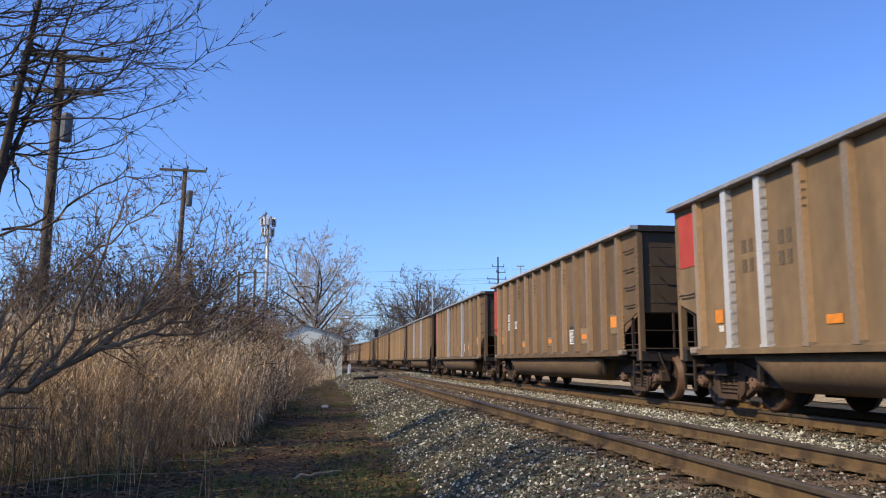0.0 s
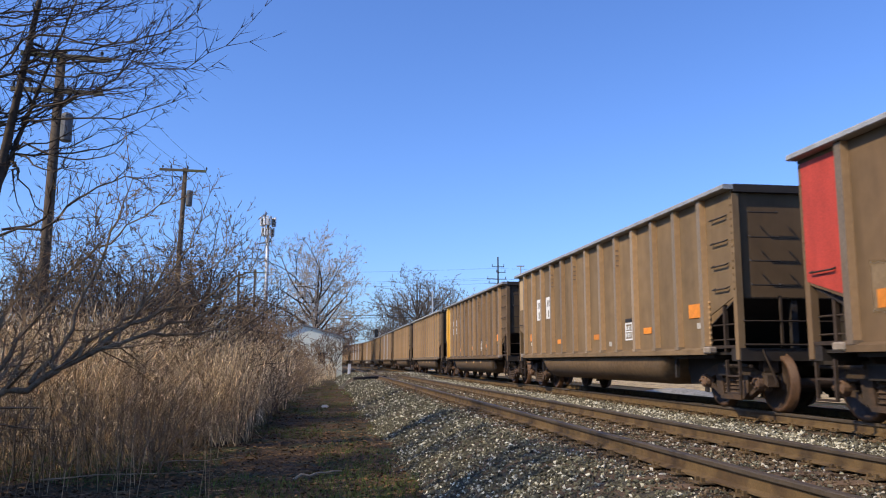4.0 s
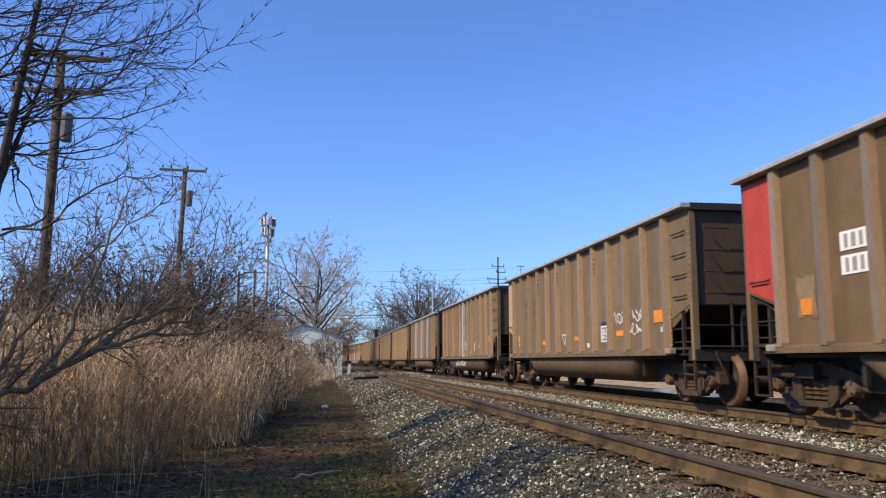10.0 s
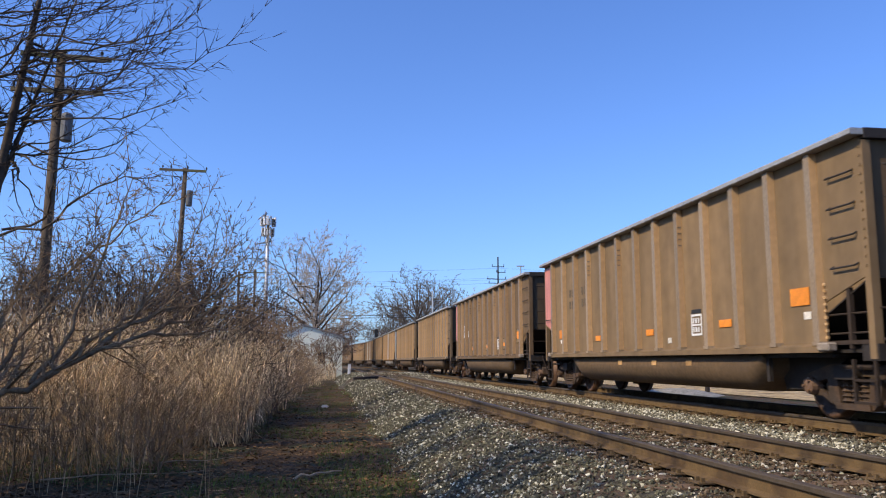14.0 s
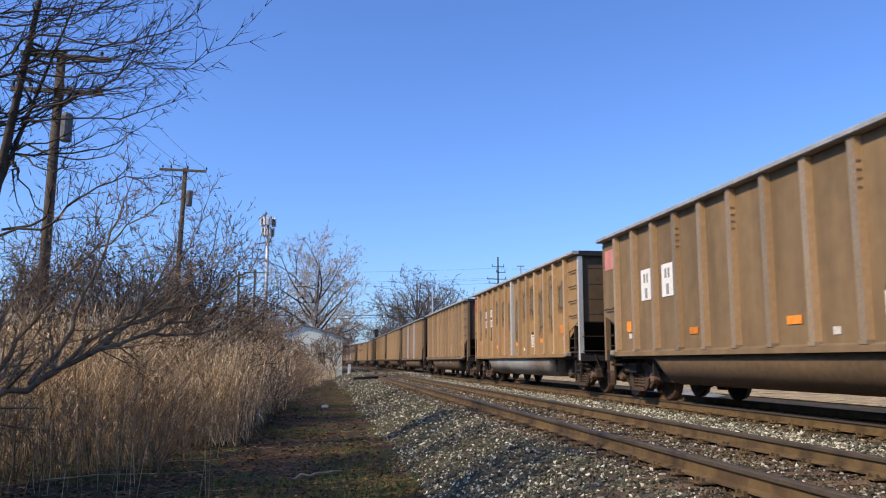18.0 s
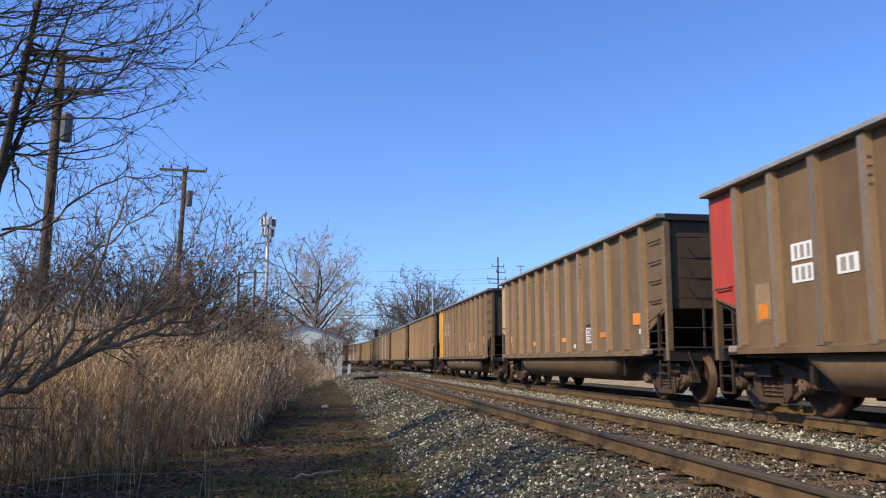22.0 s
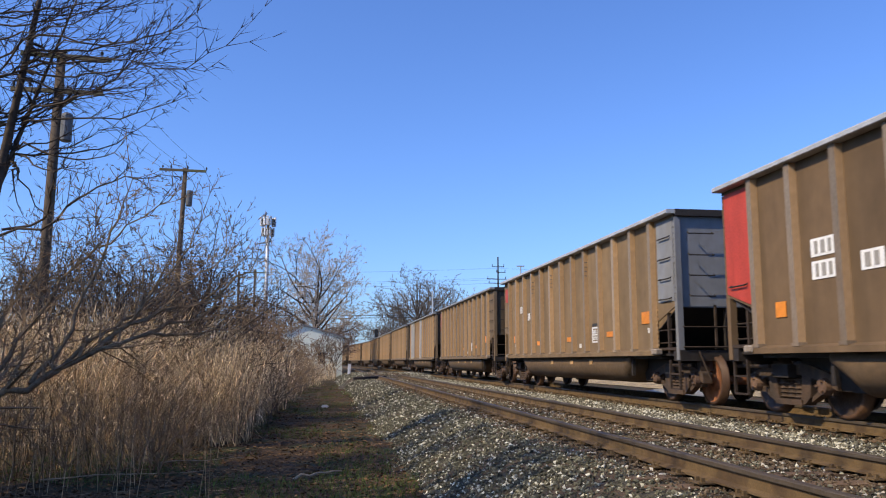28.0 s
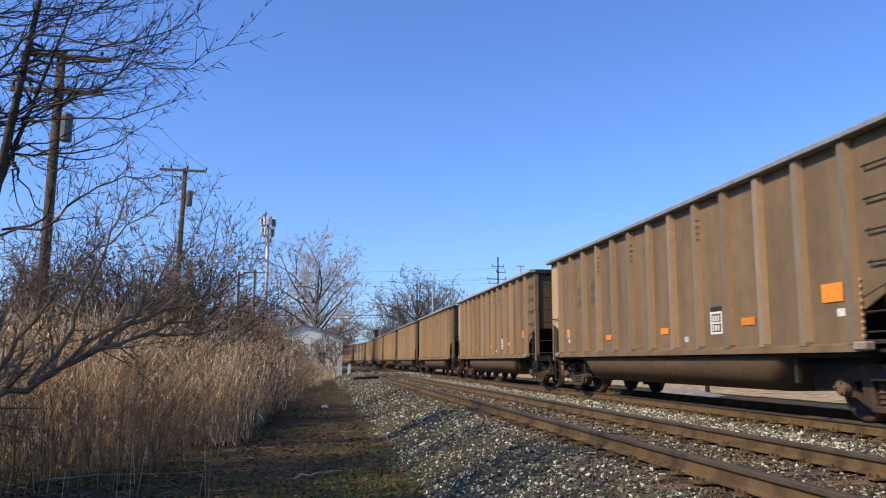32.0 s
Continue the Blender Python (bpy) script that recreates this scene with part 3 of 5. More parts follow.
def spray(name, n, j, k, z, w, h, count, parent, out):
    """A word of sprayed loops side by side."""
    for i in range(count):
        y = rib_y(k) + w / 2 - (i + 0.5) * w / count
        out -= 0.003 * (i % 2)
        put(name, f"{name}:{n}:{j}:{i}", scrawl(n * 100 + j * 10 + i, 1.3 * w / count, h), "tag", parent, pose(out, y, z), "white spray-painted loop")


# Each car: paint, shape of its tub, the colour and size of its far end panel, bare ribs (counted from the near end), marks.
PLAIN = dict(paint="car_tan", tub="box", panel=None, bare=(), marks="", patch="orange", spray=0, corner=None)
SPECS = {
    -2: dict(paint="car_brown", tub="box", panel=("tanpanel", "full")),
    -1: dict(paint="car_tan", tub="round", panel=("red", "upper"), bare=(12, 11), marks="ghost", tubmarks=1),
    0: dict(paint="car_brown", tub="round", panel=("red", "full"), marks="stencil", patch="dust"),
    1: dict(paint="car_brown", tub="round", panel=("red", "full"), bare=(9, 5), marks="stencil", patch="dust"),
    2: dict(paint="car_brown", tub="round", panel=("red", "full"), bare=(9, 5), marks="stencil", patch="dust"),
    3: dict(paint="car_tan", tub="box", panel=("tanpanel", "upper"), marks="tall", tubmarks=1),
    4: dict(paint="car_brown", tub="round", panel=("yellow", "wide"), marks="blocks", patch="dust", tubmarks=1),
    5: dict(paint="car_drab", tub="round", panel=("pink", "full"), marks="", spray=1, tubmarks=1),
    6: dict(paint="car_tan", tub="box", panel=("pink", "square"), marks="tall"),
    7: dict(paint="car_brown", tub="round", panel=("red", "full"), bare=(9, 5), marks="stencil", patch="dust"),
    8: dict(paint="car_drab", tub="box", panel=("tanpanel", "full"), marks="ghost", spray=2),
    9: dict(paint="car_drab", tub="round", panel=("red", "upper"), bare=(7,), marks="ghost", spray=3),
    10: dict(paint="car_brown", tub="round", panel=("pink", "full"), bare=(10, 7, 4), marks="ghost", tubmarks=1),
    11: dict(paint="car_tan", tub="round", panel=("pink", "full"), marks="ghost", tubmarks=1),
    12: dict(paint="car_brown", tub="round", panel=("pink", "full"), marks="stencil", patch="dust"),
    13: dict(paint="car_drab", tub="box", panel=("tanpanel", "full"), marks="ghost"),
    14: dict(paint="car_tan", tub="box", panel=("pink", "square"), marks="tall"),
    15: dict(paint="car_ochre", tub="box", panel=("red", "square"), bare=(7,), marks="blocks", corner="aluminium", tubpaint="stained_tub"),
    16: dict(paint="car_tan", tub="round", panel=("red", "upper"), marks="ghost", tubmarks=1),
    17: dict(paint="car_brown", tub="round", panel=("red", "full"), bare=(9, 5), marks="stencil", patch="dust"),
    18: dict(paint="car_drab", tub="box", panel=("tanpanel", "full"), marks="ghost"),
    19: dict(paint="car_brown", tub="round", panel=("yellow", "wide"), marks="blocks", patch="dust", tubmarks=1),
    20: dict(paint="car_tan", tub="box", panel=("white", "square"), marks="tall"),
    21: dict(paint="car_tan", tub="round", panel=("tanpanel", "upper"), marks="", tubmarks=1),
    22: dict(paint="car_brown", tub="round", panel=("red", "full"), bare=(9, 5), marks="stencil", spray=4),
    23: dict(paint="car_tan", tub="round", panel=("red", "square"), marks="loose", corner="car_grey", tubmarks=1),
    24: dict(paint="car_drab", tub="round", panel=("red", "upper"), marks="ghost", tubmarks=1),
    25: dict(paint="car_drab", tub="round", panel=("red", "upper"), bare=(12, 11, 7), marks="ghost", tubmarks=1),
    26: dict(paint="car_drab", tub="box", panel=("tanpanel", "full"), marks="ghost"),
    27: dict(paint="car_tan", tub="box", panel=("tanpanel", "full"), marks=""),
    29: dict(paint="car_tan", tub="box", panel=("yellow", "full"), marks=""),
    33: dict(paint="car_brown", tub="round", panel=("red", "full"), bare=(9, 5), marks="stencil"),
}
COLOUR = {"car_drab": "drab grey-tan", "car_shaded_end": "dark brown", "car_brown": "dull brown", "car_tan": "dusty tan", "car_ochre": "patchy ochre"}
ENDS = {"red": "red end panel", "pink": "faded pink end", "yellow": "bright yellow end", "tanpanel": "pale tan end", "white": "white end square", None: "plain ends"}
FLIP = pose(0, 0, 0, 0, 0, 180)
train = {}


def rib_y(k):
    return -HALF + 1.027 * k


def decal(name, w, h, mat, parent, k, z, label="", proud=0.02):
    return put(name, f"{name}:{w:.2f}:{h:.2f}", plate(w, h), mat, parent, pose(-WIDE - proud, rib_y(k), z), label)


def lettering(name, cells, w, h, mat, parent, k, z, proud=0.028):
    """Unreadable lettering as plain bars of its size, one by one."""
    rng = random.Random(cells * 7 + int(w * 100))
    cw = w / cells
    for i in range(cells):
        wide = round(cw * rng.uniform(0.40, 0.62), 2)
        put(name, f"{name}:{wide:.2f}:{h:.2f}", plate(wide, h), mat, parent, pose(-WIDE - proud, rib_y(k) + w / 2 - (i + 0.5) * cw, z))


def data_frame(bm):
    for y0, y1, z0, z1 in ((-0.2, 0.2, 0.15, 0.185), (-0.2, 0.2, -0.185, -0.15), (-0.2, -0.165, -0.15, 0.15), (0.165, 0.2, -0.15, 0.15), (-0.165, 0.165, -0.015, 0.015)):
        box(bm, -0.004, 0.004, y0, y1, z0, z1)


def build_car(n):
    sp = {**PLAIN, **SPECS.get(n, {})}
    near = n < 31
    paint = sp["paint"]
    root = new("coal_gondola")
    extra = f", {('one', 'two', 'three')[len(sp['bare']) - 1]} silver ribs" if sp["bare"] else (", white sprayed scrawls" if sp["spray"] else "")
    tagged(root, f"{COLOUR[paint]} ribbed coal car with {ENDS[sp['panel'][0] if sp['panel'] else None]}{extra}", "coal car", group="coal cars of the train")
    for s, m in ((-1, None), (1, FLIP)):
        put("side_panel", "side_panel", side_sheet, paint, root, pose(s * WIDE, 0, 0))
        put("top_chord", "top_chord", chord, "chord", root, pose(s * WIDE, 0, 0, 0, 0, 0 if s < 0 else 180), "dusty bare-metal top rail")
        put("side_sill", "side_sill", sill, paint, root, pose(s * WIDE, 0, 0, 0, 0, 0 if s < 0 else 180))
        for k in range(1, 14):
            bare = k in sp["bare"] and s < 0
            notched = k in (5, 8, 10) and s < 0
            key, fn = ("rib_riveted", rib_riveted) if bare else (("rib_notched", rib_notched) if notched else ("rib", rib))
            mat = "aluminium" if bare else paint + "_rib"
            if sp["panel"] and sp["panel"][1] == "wide" and k == 13 and s < 0:
                mat = "yellow"
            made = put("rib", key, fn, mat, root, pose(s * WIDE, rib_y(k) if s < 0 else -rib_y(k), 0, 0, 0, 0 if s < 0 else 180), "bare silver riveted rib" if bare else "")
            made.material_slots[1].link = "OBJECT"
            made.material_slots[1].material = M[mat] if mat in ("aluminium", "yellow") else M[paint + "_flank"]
    for e, m in ((1, Matrix()), (-1, FLIP)):
        corner = sp["corner"] if e < 0 and sp["corner"] else None
        # end walls take a darker paint than the sides: dirt plus painted-in shade
        put("end_panel", "end_panel", end_sheet, corner if corner == "car_grey" else ("car_shaded_end" if paint in ("car_brown", "car_drab") else "car_brown"), root, pose(0, e * 7.1, 0, 0, 0, 180 if e > 0 else 0))
        put("end_chord", "end_chord", end_chord, "dark", root, pose(0, e * 7.12, 0, 0, 0, 180 if e > 0 else 0))
        put("slope_sheet", "slope_sheet", slope_sheet, "dark", root, m)
        put("end_platform", "end_platform", end_platform, "dark", root, m)
        # black steel here paints in the shade under the sill
        put("underframe_web", "underframe_web", end_web, "dark", root, m)
        put("end_shelf", "end_shelf", end_shelf, "undercarriage", root, m)
        if near:
            put("bolt_row", "bolt_row", frame_bolts, paint + "_flank", root, pose(-WIDE - 0.012, e * 6.27, 0))
            put("jack_pad", "jack_pad", jack_pad, "jack", root, pose(-WIDE, 0 if e > 0 else -12.68, 0), "pale cast jacking pad")
        put("coupler", "coupler", coupler, "dark", root, m)
        for s in (-1, 1):
            inward = pose(s * (WIDE - 0.04), 0, 0)
            put("corner_post", "corner_post", corner_post, corner or paint, root, inward @ m)
            put("platform_post", "platform_post", mid_post, "undercarriage", root, pose(s * (WIDE - 0.06), 0, 0) @ m)
            put("end_post", "end_post", inner_post, "dark", root, pose(s * 0.45, 0, 0) @ m)
            if near or s < 0:
                put("step", "step", stirrup, "undercarriage", root, pose(s * (WIDE - 0.03), 0, 0) @ m)
        if near:
            for z in (1.98, 2.36, 2.74, 3.14):
                if e < 0 or z < 2.0:
                    put("grab_iron", "grab_iron", grab, "dark", root, pose(-WIDE - 0.01, e * 6.72, z))
                put("grab_iron", "grab_iron", grab, "dark", root, pose(e * -1.0 if e > 0 else -1.0, e * 7.20, z + 0.03, 0, 0, 90 if e < 0 else -90))
    if near:
        put("brake_gear", "brake_gear", brake_gear, "dark", root)
    put("floor", "floor", floor_plate, "dark", root)
    if sp["tub"] == "box":
        put("tub", "tub:box", tub_box, sp.get("tubpaint", "belly"), root, smooth=True, label="flat-bottomed belly between the trucks")
    else:
        put("tub", "tub:round", tub_round, "belly", root, label="rounded belly between the trucks", smooth=True)
    if sp["corner"] == "car_grey":
        decal("corner_patch", 0.72, 1.55, "car_grey", root, 0.47, 2.68, "grey repainted corner")
    # paint and lettering on the side that faces the path
    if sp["panel"]:
        col, kind = sp["panel"]
        if kind == "wide":
            put("painted_end", "painted_end:wide", end_panel(4.95 + 0.26, 7.1, 1.0, 3.46), col, root, pose(-WIDE - 0.018, 0, 0), "bright yellow painted end")
        elif kind == "full":
            put("painted_end", "painted_end:full", end_panel(6.25, 7.1, 1.5, 3.46), col, root, pose(-WIDE - 0.018, 0, 0), ENDS[col])
        elif kind == "upper":
            put("painted_end", "painted_end:upper", end_panel(6.25, 7.0, 2.45, 3.40), col, root, pose(-WIDE - 0.018, 0, 0), ENDS[col])
        else:
            put("painted_end", "painted_end:square", end_panel(6.3, 7.0, 2.85, 3.30), col, root, pose(-WIDE - 0.018, 0, 0), "small painted square")
    if near:
        if sp["patch"] == "dust":
            for k, z, w, h in ((1.45, 1.62, 0.62, 0.50), (3.5, 1.42, 0.7, 0.45), (6.5, 1.36, 0.66, 0.32), (9.5, 1.34, 0.6, 0.30), (12.45, 1.66, 0.5, 0.66)):
                decal("dust_patch", w, h, "dust", root, k, z, proud=0.017)
        for k, z, w, h in ((1.45, 1.66, 0.44, 0.24), (3.5, 1.40, 0.40, 0.12), (6.5, 1.36, 0.36, 0.12), (9.5, 1.33, 0.34, 0.12), (12.45, 1.52, 0.26, 0.22)):
            decal("reflector", w, h, "orange", root, k, z, "orange reflective patch", proud=0.024)
        if paint != "car_brown":
            for k, z in ((1.3, 1.40), (5.6, 1.18), (12.4, 1.32)):
                decal("white_tag", 0.16, 0.10, "tag", root, k, z)
        put("data_box", "data_box", data_frame, "white", root, pose(-WIDE - 0.02, rib_y(4.5), 1.42), "white-framed stencilled data box")
        lettering("data_line", 3, 0.28, 0.09, "white", root, 4.5, 1.495)
        lettering("data_line", 3, 0.28, 0.09, "white", root, 4.5, 1.34)
        decal("data_stripe", 0.36, 0.07, "black", root, 4.5, 1.655)
        if sp["marks"] == "stencil":
            for cells, k, z, w in ((4, 11.35, 2.28, 0.62), (4, 11.35, 1.98, 0.62), (2, 10.5, 2.0, 0.36)):
                decal("letter_plate", w + 0.06, 0.24, "white", root, k, z, "white plate with worn lettering")
                lettering("lettering", cells, w - 0.04, 0.17, "mark", root, k, z)
        elif sp["marks"] == "blocks":
            for k in (10.55, 11.5):
                for z in (2.62, 2.24):
                    decal("letter_plate", 0.46, 0.27, "white", root, k, z, "white plate with worn lettering")
                    lettering("lettering", 2, 0.36, 0.19, "mark", root, k, z)
        elif sp["marks"] == "tall":
            for k in (10.5, 11.5):
                decal("letter_plate", 0.52, 0.62, "white", root, k, 2.32, "tall white plate with worn lettering")
                lettering("lettering", 2, 0.28, 0.18, "mark", root, k, 2.45)
                lettering("lettering", 1, 0.20, 0.20, "mark", root, k, 2.15)
        elif sp["marks"] == "loose":
            lettering("lettering", 4, 0.56, 0.22, "white", root, 11.4, 2.45)
            lettering("lettering", 3, 0.50, 0.22, "white", root, 10.5, 2.18)
            lettering("lettering", 1, 0.20, 0.22, "white", root, 11.3, 2.18)
        elif sp["marks"] == "ghost":
            for k in (10.5, 11.5):
                for z in (2.55, 2.25):
                    lettering("lettering", 2, 0.42, 0.20, "ghost", root, k, z, proud=0.016)
        if paint == "car_ochre":
            rng = random.Random(15)
            for k in range(1, 13):
                w, h = rng.uniform(0.55, 0.80), rng.uniform(0.9, 1.7)
                decal("worn_patch", round(w, 2), round(h, 2), "grime", root, k + 0.5, 3.25 - h / 2 - rng.uniform(0, 0.35), "dark worn blotch in the ochre paint", proud=0.016)
        if sp.get("tubmarks"):
            for k in (8.2, 6.4, 4.9):
                put("tub_mark", "tub_mark", plate(0.22, 0.10), "amber", root, pose(-1.462, rib_y(k), 0.77, 0, 4, 0), "dusty amber patch on the belly")
        if sp["spray"]:
            for j, (k, z, w, h, c) in enumerate({1: ((8.5, 1.42, 0.5, 0.34, 2), (7.4, 1.42, 0.4, 0.3, 2), (5.5, 1.42, 0.4, 0.35, 2)),
                                                2: ((7.4, 1.40, 0.6, 0.5, 2), (3.5, 1.75, 0.6, 0.3, 3), (2.5, 1.75, 0.6, 0.3, 3), (2.6, 1.45, 0.6, 0.3, 2)),
                                                3: ((9.5, 1.50, 0.6, 0.4, 2), (8.5, 1.42, 0.6, 0.4, 2), (7.5, 1.48, 0.7, 0.5, 2), (6.5, 1.48, 0.8, 0.45, 2)),
                                                4: ((7.5, 1.45, 0.6, 0.3, 3), (6.5, 1.45, 0.6, 0.35, 3))}[sp["spray"]]):
                spray("spray_paint", n, j, k, z, w, h, c, root, -WIDE - 0.022)
            if sp["spray"] > 2:
                spray("spray_paint", n, 9, 8.0, 0.70, 2.9 if sp["spray"] == 3 else 1.2, 0.32, 10 if sp["spray"] == 3 else 5, root, -1.472)
    # trucks and wheels
    wheels = []
    for e in (-1, 1):
        truck = new("truck")
        truck.parent = root
        truck.matrix_basis = pose(0, e * 6.15, 0)
        put("bolster", "bolster", bolster, "dark", truck)
        put("brake_beam", "brake_beam", brake_beam, "dark", truck)
        for s in (-1, 1):
            put("side_frame", "side_frame", side_frame, "truck", truck, pose(s * 1.0, 0, 0))
            if near:
                for y in (-0.19, 0.0, 0.19):
                    put("spring", "spring", spring, "truck", truck, pose(s * 1.03, y, 0))
        for a in (-0.89, 0.89):
            w = put("wheelset", "wheelset", wheelset, "rust_wheel" if n in (6, 13, 14, 23) and e < 0 and a < 0 else "wheel", truck, pose(0, a, 0.457), smooth=True)
            wheels.append((w, a))
            put("bearing_cap", "bearing_cap", bearing, "cap", truck, pose(0, a, 0.457))
            put("bearing_cap", "bearing_cap", bearing, "cap", truck, pose(0, a, 0.457, 0, 0, 180))
    train[n] = (root, wheels)


def train_at(n, t):
    """How far along the line the middle of car n is at t seconds; the train gains a little speed."""
    return PITCH * n + HALF - (0.0093165 * t * t + 13.09476 * t - 15.8778)


def car_pose(n, t):
    s = train_at(n, t)
    xa, ya, _ = line(s - 6.15)
    xb, yb, _ = line(s + 6.15)
    h = math.atan2(xa - xb, yb - ya)
    return pose((xa + xb) / 2, (ya + yb) / 2, RAIL, 0, 0, math.degrees(h))


# ---- plants ----
def tubes(name, segs, mat, parent=None, label="", sides=4):
    """Tapered sticks, each from p to q, joined into one mesh."""
    p, q = np.array([s[0] for s in segs]), np.array([s[1] for s in segs])
    r0, r1 = np.array([s[2] for s in segs])[:, None], np.array([s[3] for s in segs])[:, None]
    d = q - p
    d /= np.linalg.norm(d, axis=1)[:, None] + 1e-9
    ref = np.where(np.abs(d[:, 2:3]) > 0.9, np.array([[1.0, 0, 0]]), np.array([[0, 0, 1.0]]))
    a = np.cross(d, ref)
    a /= np.linalg.norm(a, axis=1)[:, None] + 1e-9
    b = np.cross(d, a)
    rings = []
    for c, r in ((p, r0), (q, r1)):
        for i in range(sides):
            an = 2 * math.pi * i / sides
            rings.append(c + (a * math.cos(an) + b * math.sin(an)) * r)
    verts = np.stack(rings, 1).reshape(-1, 3)
    k = np.arange(len(segs))[:, None] * 2 * sides
    quads = np.array([[i, (i + 1) % sides, sides + (i + 1) % sides, sides + i] for i in range(sides)])
    faces = (k[:, :, None] + quads[None]).reshape(-1, 4)
    return from_arrays(name, verts.tolist(), faces.tolist(), mat, parent, label)


def limb_tube(name, segs, mat, parent, sides=7):
    """One bent, tapered limb: a ring at every joint, closed at its tip."""
    pts = [Vector(segs[0][0])] + [Vector(s[1]) for s in segs]
    radii = [segs[0][2]] + [s[3] for s in segs]
    verts, faces = [], []
    ref = Vector((0.3, 1.0, 0.2)).normalized()
    for i, (p, r) in enumerate(zip(pts, radii)):
        d = (pts[min(i + 1, len(pts) - 1)] - pts[max(i - 1, 0)]).normalized()
        u = d.cross(ref)
        u = u.normalized() if u.length > 0.05 else d.cross(Vector((1, 0, 0))).normalized()
        w = d.cross(u)
        verts += [tuple(p + (u * math.cos(2 * math.pi * k / sides) + w * math.sin(2 * math.pi * k / sides)) * r) for k in range(sides)]
    for i in range(len(pts) - 1):
        for k in range(sides):
            m = (k + 1) % sides
            faces.append((i * sides + k, i * sides + m, (i + 1) * sides + m, (i + 1) * sides + k))
    faces.append(tuple((len(pts) - 1) * sides + k for k in range(sides)))
    ob = from_arrays(name, verts, faces, mat, parent)
    ob.data.shade_smooth()
    return ob


def grow(rng, out, p, d, length, r, level, o):
    """A limb of several bent pieces with side shoots; out collects (p, q, r0, r1) by level."""
    n = max(2, int(length / o["step"][min(level, len(o["step"]) - 1)]))
    seg, taper = length / n, o["taper"]
    bent = Vector((rng.uniform(-1, 1), rng.uniform(-1, 1), rng.uniform(-1, 1))) * o.get("bend", 0.06)
    for i in range(n):
        f0, f1 = i / n, (i + 1) / n
        d = (d + bent + Vector((rng.gauss(0, 1), rng.gauss(0, 1), rng.gauss(0, 1))) * o["wander"] + Vector((0, 0, o["lift"][min(level, len(o["lift"]) - 1)]))).normalized()
        q = p + d * seg
        ra, rb = r * (1 - taper * f0), r * (1 - taper * f1)
        out.setdefault(level, []).append((tuple(p), tuple(q), ra, rb))
        p = q
        if level < o["levels"] and f1 > o["clear"][min(level, len(o["clear"]) - 1)]:
            for _ in range(o["shoots"][level]):
                if rng.random() > o["odds"]:
                    continue
                side = Vector((rng.gauss(0, 1), rng.gauss(0, 1), rng.gauss(0, 1)))
                side = (side - side.dot(d) * d).normalized()
                ang = rng.uniform(*o["angle"])
                nd = d * math.cos(ang) + side * math.sin(ang)
                ln = length * o["ratio"][level] * rng.uniform(0.6, 1.15) * (1.15 - 0.6 * f1)
                grow(rng, out, p, nd, ln, max(rb * rng.uniform(0.45, 0.65), o["thin"]), level + 1, o)


def bough(rng, out, points, r, o):
    """A limb that bends smoothly through a few places and bears side shoots all along."""
    pts = [Vector(p) for p in points]
    full = []
    for i in range(len(pts) - 1):
        p0, p1, p2, p3 = pts[max(i - 1, 0)], pts[i], pts[i + 1], pts[min(i + 2, len(pts) - 1)]
        n = max(2, int((p2 - p1).length / 0.22))
        for k in range(n):
            t = k / n
            full.append(0.5 * (2 * p1 + (p2 - p0) * t + (2 * p0 - 5 * p1 + 4 * p2 - p3) * t * t + (3 * p1 - p0 - 3 * p2 + p3) * t ** 3) + Vector((rng.gauss(0, 1), rng.gauss(0, 1), rng.gauss(0, 1))) * 0.028)
    full.append(pts[-1])
    n, span = len(full) - 1, (pts[-1] - pts[0]).length
    for i in range(n):
        ra, rb = r * (1 - 0.82 * i / n), r * (1 - 0.82 * (i + 1) / n)
        out.setdefault(0, []).append((tuple(full[i]), tuple(full[i + 1]), ra, rb))
        d = (full[i + 1] - full[i]).normalized()
        for _ in range(o["shoots"][0]):
            if i / n < o["clear"][0] or rng.random() > o["odds"]:
                continue
            side = Vector((rng.gauss(0, 1), rng.gauss(0, 1), rng.gauss(0.5, 1)))
            side = (side - side.dot(d) * d).normalized()
            ang = rng.uniform(*o["angle"])
            grow(rng, out, full[i + 1], d * math.cos(ang) + side * math.sin(ang), span * o["ratio"][0] * rng.uniform(0.35, 1.0) * (1.1 - 0.5 * i / n), max(rb * rng.uniform(0.4, 0.6), o["thin"]), 1, o)


BUSHY = dict(step=(0.5, 0.3, 0.2, 0.16), taper=0.9, wander=0.10, lift=(0.02, 0.03, 0.02), levels=3, clear=(0.15, 0.1, 0.1), shoots=(2, 2, 2), odds=0.72,
             angle=(0.5, 1.15), ratio=(0.6, 0.5, 0.5), thin=0.004)
TALL = dict(step=(0.8, 0.5, 0.4, 0.3), taper=0.88, wander=0.08, lift=(0.03, 0.03, 0.02), levels=3, clear=(0.3, 0.12, 0.1), shoots=(2, 2, 2), odds=0.75,
            angle=(0.45, 1.0), ratio=(0.5, 0.5, 0.5), thin=0.012)


